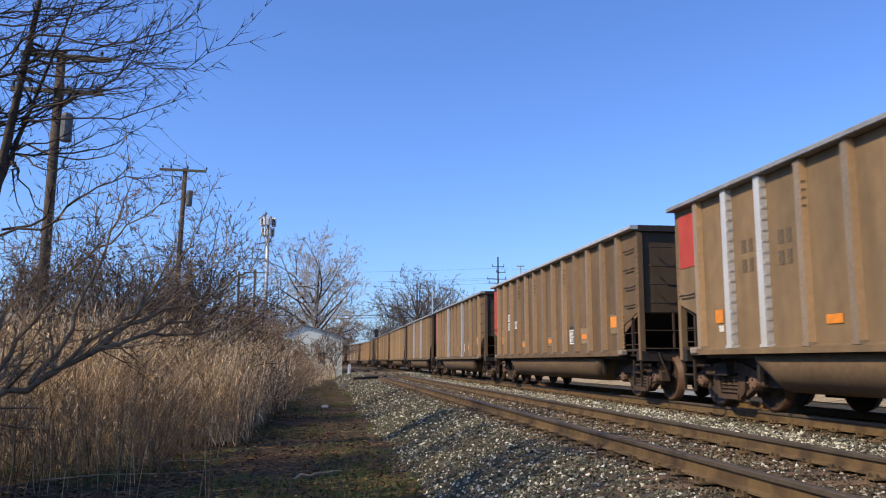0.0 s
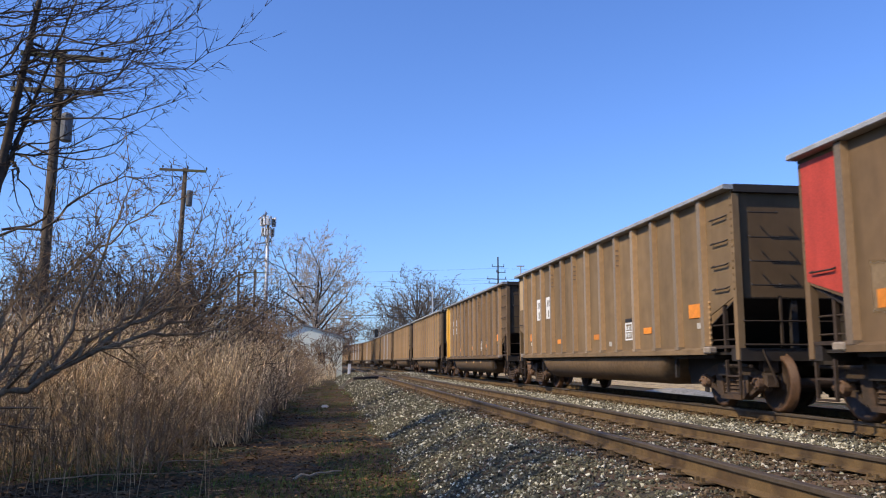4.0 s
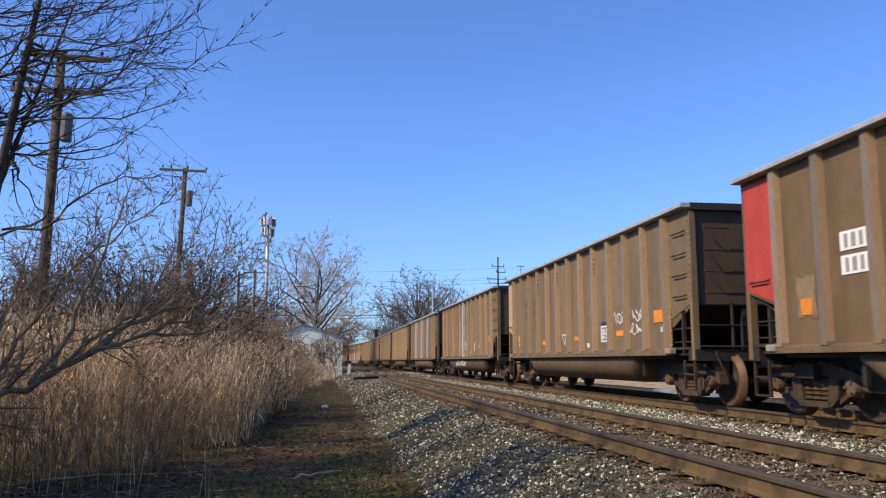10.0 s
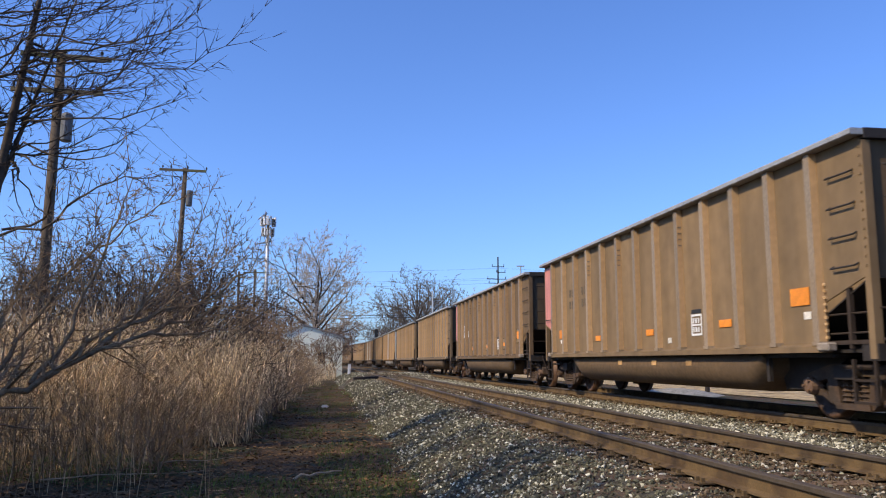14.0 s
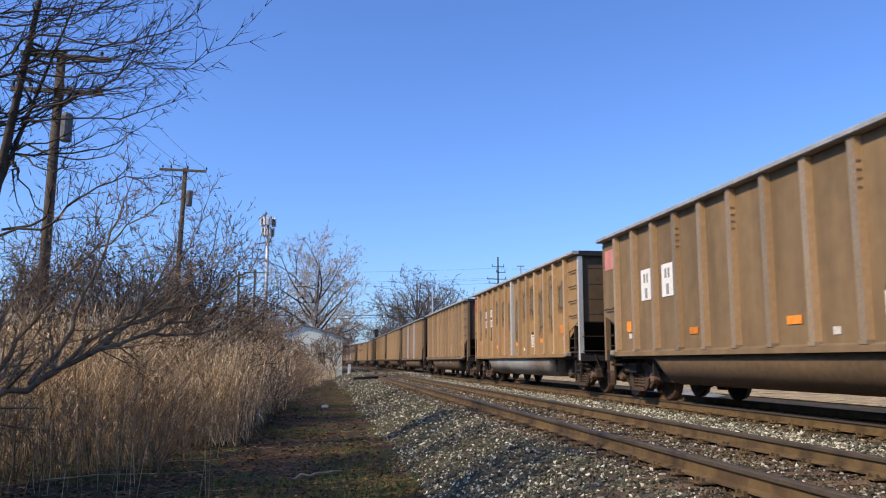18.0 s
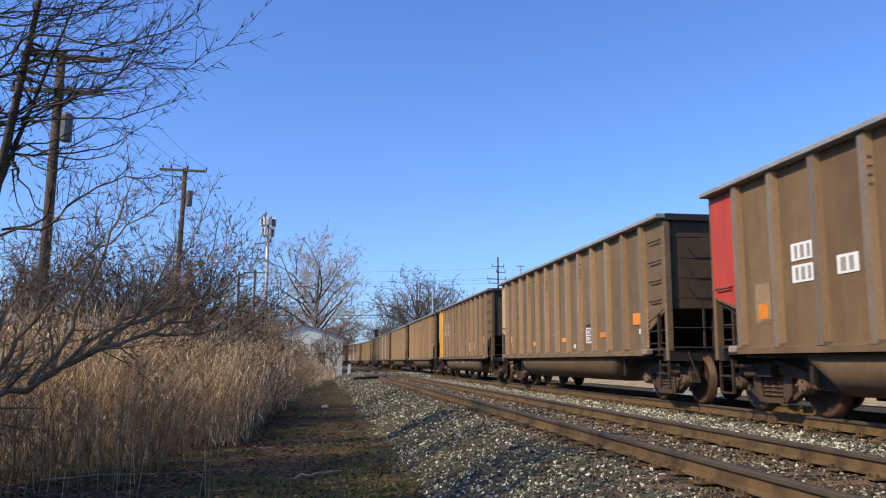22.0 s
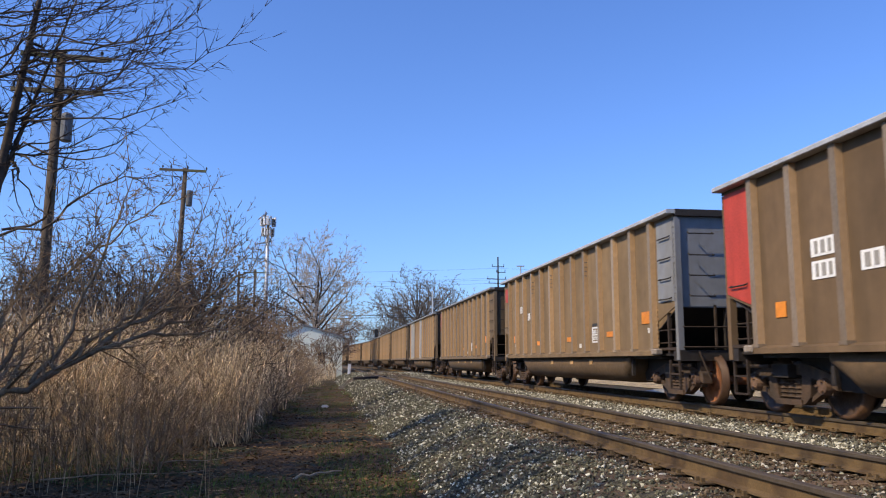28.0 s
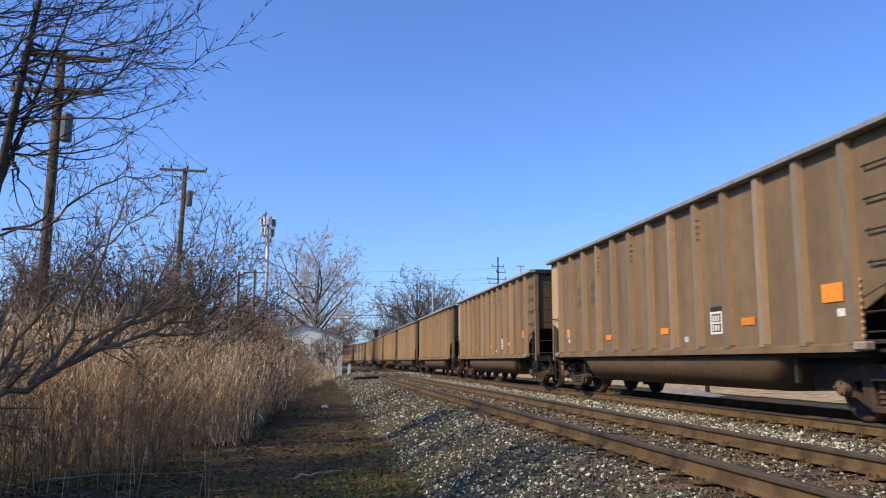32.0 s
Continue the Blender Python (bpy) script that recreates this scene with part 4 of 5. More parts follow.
def bare_tree(name, label, base, stems, o, seed, mats=("bark", "twig"), category="tree", group=""):
    """A leafless tree or shrub: a trunk, its limbs one by one, and the joined fine branches of its crown."""
    rng = random.Random(seed)
    root = new(name)
    root.location = base
    tagged(root, label, category, group)
    fine = []
    for k, (off, d, length, r, *own) in enumerate(stems):
        out = {}
        if d is None:
            bough(rng, out, off, r, {**o, **own[0]} if own else o)
        else:
            grow(rng, out, Vector(off), Vector(d).normalized(), length, r, 0, {**o, **own[0]} if own else o)
        limb_tube("trunk" if k == 0 else "limb", out[0], M[mats[0]], root)
        for lv in out:
            if lv:
                fine += out[lv]
    if fine:
        tagged(tubes("crown", fine, M[mats[1]], root, sides=4 if len(fine) < 2500 else 3), kind="stuff")
    return root


def scatter_reeds():
    """Stalks with a plume and a few hanging leaves, joined: nobody could count them."""
    rng = np.random.default_rng(7)
    segs, weeds = [], []
    verts, faces = [], []
    bands = ((11.5, 16, -7.0, -2.2, 1100), (15.5, 21, -9, -1.35, 7500), (18, 32, -12, -1.15, 8000), (30, 50, -14, -0.95, 4200), (48, 79, -14, 0.0, 3600), (66, 79, -3, 1.2, 800))
    for y0, y1, x0, x1, count in bands:
        for _ in range(count):
            x, y = rng.uniform(x0, x1), rng.uniform(y0, y1)
            edge = x1 - x + noise.noise((y * 0.45, 2.0, 0.0)) * 0.9 - 0.2
            if edge < 0 or noise.noise((x * 1.5, y * 0.9, 5.0)) < -0.16 - 0.25 * rng.random():
                continue
            tall = (0.9 + 1.75 * rng.random() ** 0.8) * (0.62 + 0.38 * min(1, edge / 1.6))
            if y < 15.5:
                tall *= 0.75
            if noise.noise((x * 0.5, y * 0.3, 9.0)) < -0.28:
                tall *= 0.6
            lean = rng.normal(0, 0.24, 2) + np.array([0.02, 0.0])
            lean[0] += 0.35 * noise.noise((x * 0.8, y * 0.6, 12.0))
            if rng.random() < 0.25:
                lean *= 2.8
            lean = np.clip(lean, -0.5, 0.5)
            if edge < 1.4:
                lean[0] = min(lean[0], 0.12)
            if y > 40:
                lean *= 0.5
                tall *= 0.8
            z0 = -0.03
            p = np.array([x, y, z0])
            mid = p + np.array([lean[0] * tall * 0.5, lean[1] * tall * 0.5, tall * 0.55])
            top = p + np.array([lean[0] * tall * 1.3, lean[1] * tall * 1.3, tall])
            r = rng.uniform(0.0028, 0.0065) * (1 if y < 25 else 1.5)
            stand = weeds if y < 14.5 + 2.0 * rng.random() else segs
            stand.append((p, mid, r, r * 0.8))
            stand.append((mid, top, r * 0.8, r * 0.35))
            if stand is weeds:
                continue
            for _k in range(3 if y < 32 else 2):
                f = rng.uniform(0.25, 0.95)
                a = p + (top - p) * f
                ang = rng.uniform(0, 6.28)
                ln = rng.uniform(0.2, 0.5)
                dv = np.array([math.cos(ang), math.sin(ang), rng.uniform(-0.3, 0.9)])
                b = a + dv * ln * 0.55
                c = b + np.array([dv[0], dv[1], -0.7]) * ln * 0.5
                w = np.array([-math.sin(ang), math.cos(ang), 0]) * rng.uniform(0.003, 0.0085) * (1 if y < 25 else 1.6)
                i = len(verts)
                verts += [a - w * 0.5, a + w * 0.5, b + w, b - w, c]
                faces += [(i, i + 1, i + 2, i + 3), (i + 3, i + 2, i + 4)]
            if rng.random() < 0.5:
                for _k in range(3):
                    ang = rng.uniform(0, 6.28)
                    w = np.array([math.cos(ang), math.sin(ang), 0]) * rng.uniform(0.003, 0.008)
                    i = len(verts)
                    verts += [top - (top - mid) * 0.06, top + w + (top - mid) * 0.07, top + (top - mid) * 0.22, top - w * 0.6 + (top - mid) * 0.1]
                    faces += [(i, i + 1, i + 2, i + 3)]
    for _ in range(46):
        y = rng.uniform(9.2, 12.0)
        x = -0.37 * y + rng.uniform(0.1, 2.0) ** 1.3
        tall = rng.uniform(0.5, 1.35)
        tip = np.array([x + rng.normal(0, 0.09) * tall, y + rng.normal(0, 0.09) * tall, tall])
        mid = np.array([x, y, -0.03]) * 0.5 + tip * 0.5 + np.array([rng.normal(0, 0.02), 0, 0])
        weeds += [(np.array([x, y, -0.03]), mid, 0.0042, 0.0036), (mid, tip, 0.0036, 0.0018)]
    root = new("dry_reeds")
    tagged(root, "dense stand of tall dry tan reeds along the path", "reeds", kind="stuff")
    tubes("stalks", segs[0::3], M["old_reed"], root, sides=3)
    tubes("stalks", segs[1::3] + segs[2::3], M["reed"], root, sides=3)
    tubes("weed_stems", weeds, M["weed"], root, label="dark brown dead weed stems", sides=3)
    from_arrays("leaves", [tuple(v) for v in verts], faces, M["reed"], root)


def scatter_stones():
    """Loose crushed stone over the bed: jittered eight-faced chips."""
    rng = np.random.default_rng(3)
    spots = []
    def bed_z(x):
        return np.interp(x, [1.13, 2.13, 2.53, 9.6, 11.5], [-0.03, 0.42, 0.545, 0.545, 0.2])
    for y0, y1, x0, x1, count, lo, hi in ((4.6, 8, 1.6, 6.6, 9000, 0.010, 0.028), (7.5, 14, 1.0, 6.2, 21000, 0.010, 0.029), (13, 24, 1.0, 7.0, 18000, 0.016, 0.040), (23, 42, 1.0, 7.2, 11000, 0.024, 0.05),
                                          (40, 50, 0.9, 7.2, 4500, 0.025, 0.05), (48, 80, 0.9, 2.6, 3500, 0.03, 0.055), (9, 45, 5.0, 6.75, 7000, 0.018, 0.042), (7, 24, 6.0, 10.5, 6000, 0.02, 0.046), (22, 60, 7.0, 11.0, 3000, 0.03, 0.05)):
        x, y = rng.uniform(x0, x1, count), rng.uniform(y0, y1, count)
        spots.append(np.stack([x, y, bed_z(x) + rng.uniform(-0.005, 0.02, count), rng.uniform(lo, hi, count)], 1))
    count = 5500
    x, y = rng.uniform(0.95, 6.5, count), rng.uniform(49.3, 61.2, count)
    spots.append(np.stack([x, y, np.interp(x, [0.88, 1.58, 2.28, 6.58], [0.0, 0.50, 0.715, 0.735]) + rng.uniform(-0.01, 0.015, count), rng.uniform(0.03, 0.06, count)], 1))
    x, y = rng.uniform(1.1, 6.5, 1500), rng.uniform(47.2, 49.5, 1500)
    spots.append(np.stack([x, y, np.interp(x, [0.88, 1.58, 2.28, 6.58], [-0.08, 0.2, 0.46, 0.52]) + 0.21 * (y - 47.0) / 2.5 + rng.uniform(-0.01, 0.015, 1500), rng.uniform(0.03, 0.055, 1500)], 1))
    pts = np.concatenate(spots)
    n = len(pts)
    base = np.array([[1, 0, 0], [0, 1, 0], [-1, 0, 0], [0, -1, 0], [0, 0, 0.8], [0, 0, -0.8]], float)
    v = base[None] * rng.uniform(0.55, 1.25, (n, 6, 1)) + rng.normal(0, 0.18, (n, 6, 3))
    an = rng.uniform(0, 6.28, n)
    tl = rng.normal(0, 0.5, n)
    c, s = np.cos(an)[:, None], np.sin(an)[:, None]
    x, y, z = v[:, :, 0], v[:, :, 1], v[:, :, 2]
    y, z = y * np.cos(tl)[:, None] - z * np.sin(tl)[:, None], y * np.sin(tl)[:, None] + z * np.cos(tl)[:, None]
    v = np.stack([x * c - y * s, x * s + y * c, z], 2) * pts[:, None, 3:4] + pts[:, None, :3]
    tri = np.array([(0, 1, 4), (1, 2, 4), (2, 3, 4), (3, 0, 4), (1, 0, 5), (2, 1, 5), (3, 2, 5), (0, 3, 5)])
    f = (np.arange(n)[:, None, None] * 6 + tri[None]).reshape(-1, 3)
    rails = np.array([TRACK_X - GAP - 0.75, TRACK_X - GAP + 0.75, TRACK_X - 0.75, TRACK_X + 0.75])
    near = np.abs(pts[:, 0:1] - rails[None]).min(1) + rng.normal(0, 0.16, n) < 0.34
    near |= (np.abs(pts[:, 0] - (TRACK_X - GAP)) < 0.75) & (rng.random(n) < 0.55)
    pale = ~near & (np.abs(pts[:, 0] - 5.95 + rng.normal(0, 0.15, n)) < 0.72)
    for name, label, mat, keep in (("ballast_stones", "loose grey and white crushed ballast stones", "stone", ~near & ~pale), ("pale_stones", "ballast stones between the two tracks, coloured paler as if sunlit", "sunlit_stone", pale), ("rusty_stones", "rust-stained brown ballast stones beside the rails", "rust_stone", near)):
        part_v, k = v[keep].reshape(-1, 3), int(keep.sum())
        ob = from_arrays(name, part_v.tolist(), f[:k * 8].tolist(), M[mat])
        tagged(ob, label, "stones", kind="stuff")


def scatter_litter():
    """Dead leaves, short dry grass and some green blades on the path."""
    rng = np.random.default_rng(11)
    for name, label, mat, count, green in (("leaf_litter", "brown dead leaves strewn over the path", "litter", 26000, False), ("grass_tufts", "short sparse green grass on the path", "grass", 34000, True)):
        verts, faces = [], []
        for _ in range(count):
            y = 7.5 + 50 * rng.random() ** 2.2
            x = rng.uniform(-4.5, 1.4)
            if green and noise.noise((x * 0.9, y * 0.35, 4.0)) < -0.02:
                continue
            z = hump(x, y)
            ang = rng.uniform(0, 6.28)
            i = len(verts)
            if green:
                h, w = rng.uniform(0.03, 0.11), 0.005
                dx, dy = math.cos(ang) * h * 0.6, math.sin(ang) * h * 0.6
                verts += [(x - w, y, z - 0.01), (x + w, y, z - 0.01), (x + dx, y + dy, z + h)]
                faces.append((i, i + 1, i + 2))
            else:
                s = rng.uniform(0.008, 0.024)
                t = rng.uniform(-0.4, 0.6)
                verts += [(x + s * 1.5 * math.cos(ang + k * 1.57), y + s * math.sin(ang + k * 1.57), z + 0.012 + s * 0.6 * math.sin(k * 1.57 + t) + 0.01) for k in range(4)]
                faces.append((i, i + 1, i + 2, i + 3))
        ob = from_arrays(name, verts, faces, M[mat])
        tagged(ob, label, "ground cover", kind="stuff")


def scatter_twigs():
    """Fallen twigs and broken stems on the ground at the reeds' foot and over the path."""
    rng = np.random.default_rng(19)
    segs = []
    for _ in range(1900):
        y = 8.5 + 32 * rng.random() ** 1.9
        x = -1.6 + rng.normal(0, 1.3) - 0.05 * (y - 9)
        if x > 1.0:
            continue
        a, ln, r = rng.uniform(0, 6.28), rng.uniform(0.06, 0.32), rng.uniform(0.002, 0.0045)
        p = np.array([x, y, hump(x, y) + 0.012])
        q = p + np.array([math.cos(a) * ln, math.sin(a) * ln, rng.uniform(0.0, 0.12) * ln])
        q[2] = max(q[2], hump(q[0], q[1]) + 0.01)
        segs.append((p, q, r, r * 0.6))
    ob = tubes("twig_litter", segs, M["fallen"], sides=3)
    tagged(ob, "broken twigs and dead stems lying on the ground", "twigs", kind="stuff")


def spread(seed, h, r, n, wide, fork=0.3):
    """Stems of a broad crown: a trunk that forks into n limbs."""
    rr = random.Random(seed)
    out = [((0, 0, -0.1), (rr.uniform(-0.06, 0.06), 0, 1), h * 0.8, r)]
    for i in range(n):
        a, t = 2 * math.pi * (i + rr.uniform(-0.3, 0.3)) / n, rr.uniform(0.35, wide)
        z = h * fork * rr.uniform(0.75, 1.5)
        out.append(((0, 0, z), (math.cos(a) * math.sin(t), math.sin(a) * math.sin(t), math.cos(t)), (h - z) * rr.uniform(0.72, 0.95), r * 0.5))
    return out


def dome(seed, h, r, n, half):
    """Stems of a round crown: a leader with limbs all the way up, each reaching about to an egg-shaped outline."""
    rr = random.Random(seed)
    out = [((0, 0, -0.1), (0, 0, 1), h * 0.86, r, {"wander": 0.012, "bend": 0.0})]
    for i in range(n):
        f = (i + rr.uniform(0, 0.8)) / n
        z = h * (0.20 + 0.36 * f)
        a, t = 2.4 * i + rr.uniform(-0.4, 0.4), 1.3 - 0.8 * f + rr.uniform(-0.12, 0.12)
        reach = (half * math.sin(t) + (h - z) * math.cos(t)) * rr.uniform(0.72, 0.9)
        out.append(((0, 0, z), (math.cos(a) * math.sin(t), math.sin(a) * math.sin(t), math.cos(t)), reach, r * (0.58 - 0.25 * f)))
    return out


def build_plants():
    # leaning tree at the field's edge, whose boughs reach over the path
    long = {**BUSHY, "shoots": (2, 2, 2), "step": (0.4, 0.3, 0.22, 0.16), "lift": (0.02, 0.045, 0.03), "thin": 0.0075, "odds": 0.74, "ratio": (0.34, 0.5, 0.5), "wander": 0.085, "bend": 0.05, "clear": (0.12, 0.08, 0.1), "angle": (0.3, 0.85), "levels": 2}
    stem = {"bend": 0, "wander": 0.002, "lift": (0, 0.05, 0.03), "odds": 0.0, "taper": 0.85}
    boughs = (
        ((0.22, 0.0, 7.19), (1.1, -0.18, 7.29), (1.84, -0.37, 7.43), (2.66, -0.55, 7.51)),
        ((0.25, 0.0, 6.63), (0.83, -0.28, 6.98), (1.36, -0.56, 7.02), (1.84, -0.83, 7.1), (2.43, -1.11, 7.41)),
        ((0.33, 0.0, 5.48), (1.24, -0.07, 5.89), (2.27, -0.15, 6.09), (2.75, -0.22, 6.19)),
        ((0.74, 0.0, 5.57), (1.54, -0.24, 5.58), (2.28, -0.48, 5.56), (2.88, -0.72, 5.66), (3.45, -0.97, 5.87)),
        ((0.28, 0.0, 6.3), (1.05, -0.3, 6.43), (2.04, -0.61, 6.49), (3.33, -0.91, 6.3), (4.17, -1.21, 6.69)),
        ((0.66, 0.0, 6.78), (1.46, -0.07, 6.82), (2.13, -0.14, 6.96), (3.08, -0.21, 7.27), (3.55, -0.28, 7.77)),
        ((0.64, 0.0, 4.97), (1.41, 0.29, 5.12), (2.04, 0.59, 5.4), (2.54, 0.88, 5.93)),
        ((0.32, 0.0, 5.65), (0.79, 0.21, 5.84), (1.32, 0.42, 6.13), (1.63, 0.63, 6.38), (2.32, 0.84, 6.59)),
        ((0.48, 0.0, 4.72), (0.57, 0.19, 4.99), (1.06, 0.37, 5.18), (1.56, 0.56, 5.45), (1.93, 0.74, 5.73)),
        ((0.2, 0.0, 7.44), (1.41, -0.19, 7.54), (2.15, -0.39, 7.63), (2.74, -0.58, 7.88)),
        ((0.35, 0.0, 5.28), (0.99, 0.03, 5.76), (1.84, 0.05, 6.19), (2.29, 0.08, 6.64)),
        ((0.72, 0.0, 5.17), (1.28, -0.16, 4.93), (2.05, -0.31, 4.91), (2.35, -0.47, 5.06)),
        ((1.12, 0.0, 3.76), (1.53, -0.23, 4.07), (1.9, -0.46, 4.32), (2.52, -0.69, 4.48), (3.14, -0.92, 4.52)),
        ((0.59, 0.0, 6.47), (1.28, -0.28, 6.28), (2.08, -0.55, 6.29), (2.77, -0.83, 6.42), (3.26, -1.1, 6.59)),
        ((0.69, 0.0, 6.98), (1.31, -0.2, 6.99), (1.88, -0.4, 6.79), (2.48, -0.6, 6.79), (3.0, -0.8, 7.19)),
        ((0.6, 0.0, 4.87), (0.6, 0.3, 4.64), (0.81, 0.6, 4.26), (0.92, 0.9, 4.01)))
    rr = random.Random(31)
    pairs = []
    for p in boughs:
        x, y, z = p[0]
        root_end = (x - 1.1, y - 0.1, z - 0.2) if x < 0.5 else (0.125 * z, 0.0, z - 0.1)
        pairs.append((root_end, *p))
        dy, dz = rr.uniform(-1.0, 1.0), rr.uniform(-0.28, 0.28)
        cutoff = max(3, len(p) - rr.randint(0, 1))
        pairs.append(((root_end[0], root_end[1], root_end[2] + dz * 0.5), *[(q[0] - 0.1 * i, q[1] + dy * i * 0.4, q[2] + dz * (1 + 0.35 * i)) for i, q in enumerate(p[:cutoff])]))
    bare_tree("leaning_tree", "bare grey tree leaning over the reeds with long thin boughs", (-5.72, 14.0, -0.05),
              [((-0.26, 0, 0), (0.142, 0, 1), 9.8, 0.128, stem), ((0.25, 0.05, 3.6), (-0.10, 0.1, 1), 5.0, 0.06, {**stem, "odds": 0.15}), ((0.34, 0.0, 4.3), (0.26, 0.1, 1), 4.6, 0.045, {**stem, "odds": 0.3})] + [(p, None, 0, 0.024) for p in pairs], long, 21, ("bark", "darktwig"))
    low = {**long, "ratio": (0.33, 0.55, 0.5), "shoots": (3, 3, 2), "odds": 0.70, "levels": 3, "thin": 0.0075, "lift": (0.02, 0.025, 0.02), "angle": (0.45, 1.1)}
    bare_tree("low_thorn_tree", "bare low thorn tree with long arching limbs spreading over reeds", (-4.9, 10.0, -0.05),
              [(p, None, 0, r) for p, r in (
                  (((0, 0, 0), (0.85, 0.2, 0.93), (1.62, 0.8, 1.44), (2.15, 1.3, 1.83), (2.49, 1.7, 1.95), (3.5, 2.3, 2.05)), 0.06),
                  (((1.5, 0.7, 1.4), (1.95, 1.5, 1.96), (2.35, 2.3, 2.36), (2.83, 3.2, 2.87), (3.42, 4.0, 3.54)), 0.034),
                  (((1.4, 0.6, 1.3), (1.6, 1.0, 1.83), (1.73, 1.4, 2.44), (1.88, 1.8, 3.19), (2.08, 2.2, 4.24)), 0.035),
                  (((1.9, 1.05, 1.65), (2.28, 1.6, 2.08), (2.75, 2.3, 2.32), (3.38, 3.0, 2.72), (3.9, 3.6, 3.4)), 0.04),
                  (((0.6, 0.4, 0.8), (0.98, 1.8, 2.16), (1.33, 2.2, 2.91), (1.94, 2.8, 3.64), (2.47, 3.0, 4.09)), 0.04),
                  (((2.1, 1.3, 1.8), (2.51, 2.2, 2.68), (2.78, 2.8, 3.35), (2.96, 3.2, 3.96)), 0.03),
                  (((0.3, 0.4, 0.6), (0.67, 2.0, 2.48), (0.97, 2.4, 2.76), (1.44, 3.0, 2.74)), 0.035),
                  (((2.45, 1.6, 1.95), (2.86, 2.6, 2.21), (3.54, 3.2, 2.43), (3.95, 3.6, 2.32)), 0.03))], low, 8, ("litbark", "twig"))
    # trees beside the camera, whose shade falls over the path and the ballast
    for x, y, h, sd in ((-9.8, 3.2, 12.0, 71), (-10.8, 5.6, 12.0, 72), (-10.3, 6.4, 10.5, 73), (-8.9, 7.4, 10.5, 74), (-10.6, 7.9, 11.5, 75)):
        bare_tree("field_tree", "bare grey tree at the field's edge", (x, y, -0.05), spread(sd, h, 0.2, 8, 0.75, 0.3), {**TALL, "shoots": (3, 3, 2), "thin": 0.023, "odds": 0.75, "clear": (0.3, 0.1, 0.1), "ratio": (0.36, 0.5, 0.5)}, sd, group="field trees")
    for x, y, h, sd in ((-3.3, 21.5, 5.0, 33), (-5.5, 22.5, 4.9, 34), (-4.1, 26.5, 5.0, 36), (-7.2, 21.0, 4.4, 37), (-5.0, 18.8, 3.7, 38)):
        bare_tree("hawthorn_shrub", "dense bare dark hawthorn shrub behind the reeds", (x, y, -0.05), dome(sd, h, 0.085, 17, h * 0.50), {**BUSHY, "shoots": (3, 2, 2), "thin": 0.0095, "odds": 0.57, "lift": (0.015, 0.0, 0.0), "wander": 0.13, "step": (0.45, 0.28, 0.2, 0.18)}, sd, ("bark", "darktwig"), category="shrub", group="hawthorn shrubs")
    for x, y, h, sd in ((-7.6, 25.0, 5.2, 3), (-9.4, 26.0, 5.6, 5), (-7.0, 30.0, 5.8, 6), (-5.4, 33.0, 4.8, 9), (-10.6, 32.0, 7.0, 12), (-7.4, 38.0, 6.0, 14), (-9.5, 36.0, 7.5, 15), (-6.0, 48.0, 6.0, 16), (-3.4, 58.0, 4.2, 17), (-5.5, 66.0, 6.0, 18), (-1.2, 72.0, 3.0, 19), (-3.4, 74.0, 4.2, 20), (0.5, 72.0, 4.3, 22), (-4.2, 52.0, 5.2, 25), (-2.9, 56.0, 4.8, 26), (-2.6, 46.0, 3.9, 27), (-5.0, 44.0, 5.2, 28)):
        bare_tree("bare_shrub", "bare tangled brown shrub among the reeds", (x, y, -0.05), spread(sd, h, 0.06, 6, 1.0, 0.15), {**BUSHY, "step": (0.6, 0.4, 0.3, 0.25), "odds": 0.5 if y < 42 else (0.42 if x > 0 else 0.62), "thin": 0.007 + 0.00022 * y}, sd, category="shrub", group="bare shrubs")
    rr = random.Random(77)
    for _ in range(26):
        y = rr.uniform(11.0, 19.5)
        x = rr.uniform(-6.5, -1.7) * (1 if y > 14 else 0.9)
        bare_tree("bramble", "low dark tangle of bare brambles among reeds", (x, y, -0.05), spread(rr.randint(0, 999), rr.uniform(1.3, 2.1), 0.016, 6, 1.2, 0.1),
                  {**BUSHY, "step": (0.22, 0.16, 0.14, 0.12), "odds": 0.6, "thin": 0.003, "levels": 2, "wander": 0.14}, rr.randint(0, 999), ("twig", "twig" if rr.random() < 0.6 else "darktwig"), category="bramble", group="brambles")
    for _ in range(42):
        y = 15.5 + 40 * rr.random() ** 1.5
        edge = -1.3 + 0.022 * (y - 16)
        x = edge - abs(rr.gauss(0, 0.75)) - 0.15
        bare_tree("bramble", "grey-brown twiggy weed stems at the reeds' edge", (x, y, -0.05), spread(rr.randint(0, 999), rr.uniform(1.2, 2.3), 0.012, 7, 0.75, 0.06),
                  {**BUSHY, "step": (0.3, 0.2, 0.16, 0.14), "odds": 0.5, "thin": 0.0032 + 0.00012 * y, "levels": 2, "wander": 0.10, "angle": (0.3, 0.9)}, rr.randint(0, 999), ("greytwig", "twig" if rr.random() < 0.5 else "greytwig"), category="bramble", group="brambles")
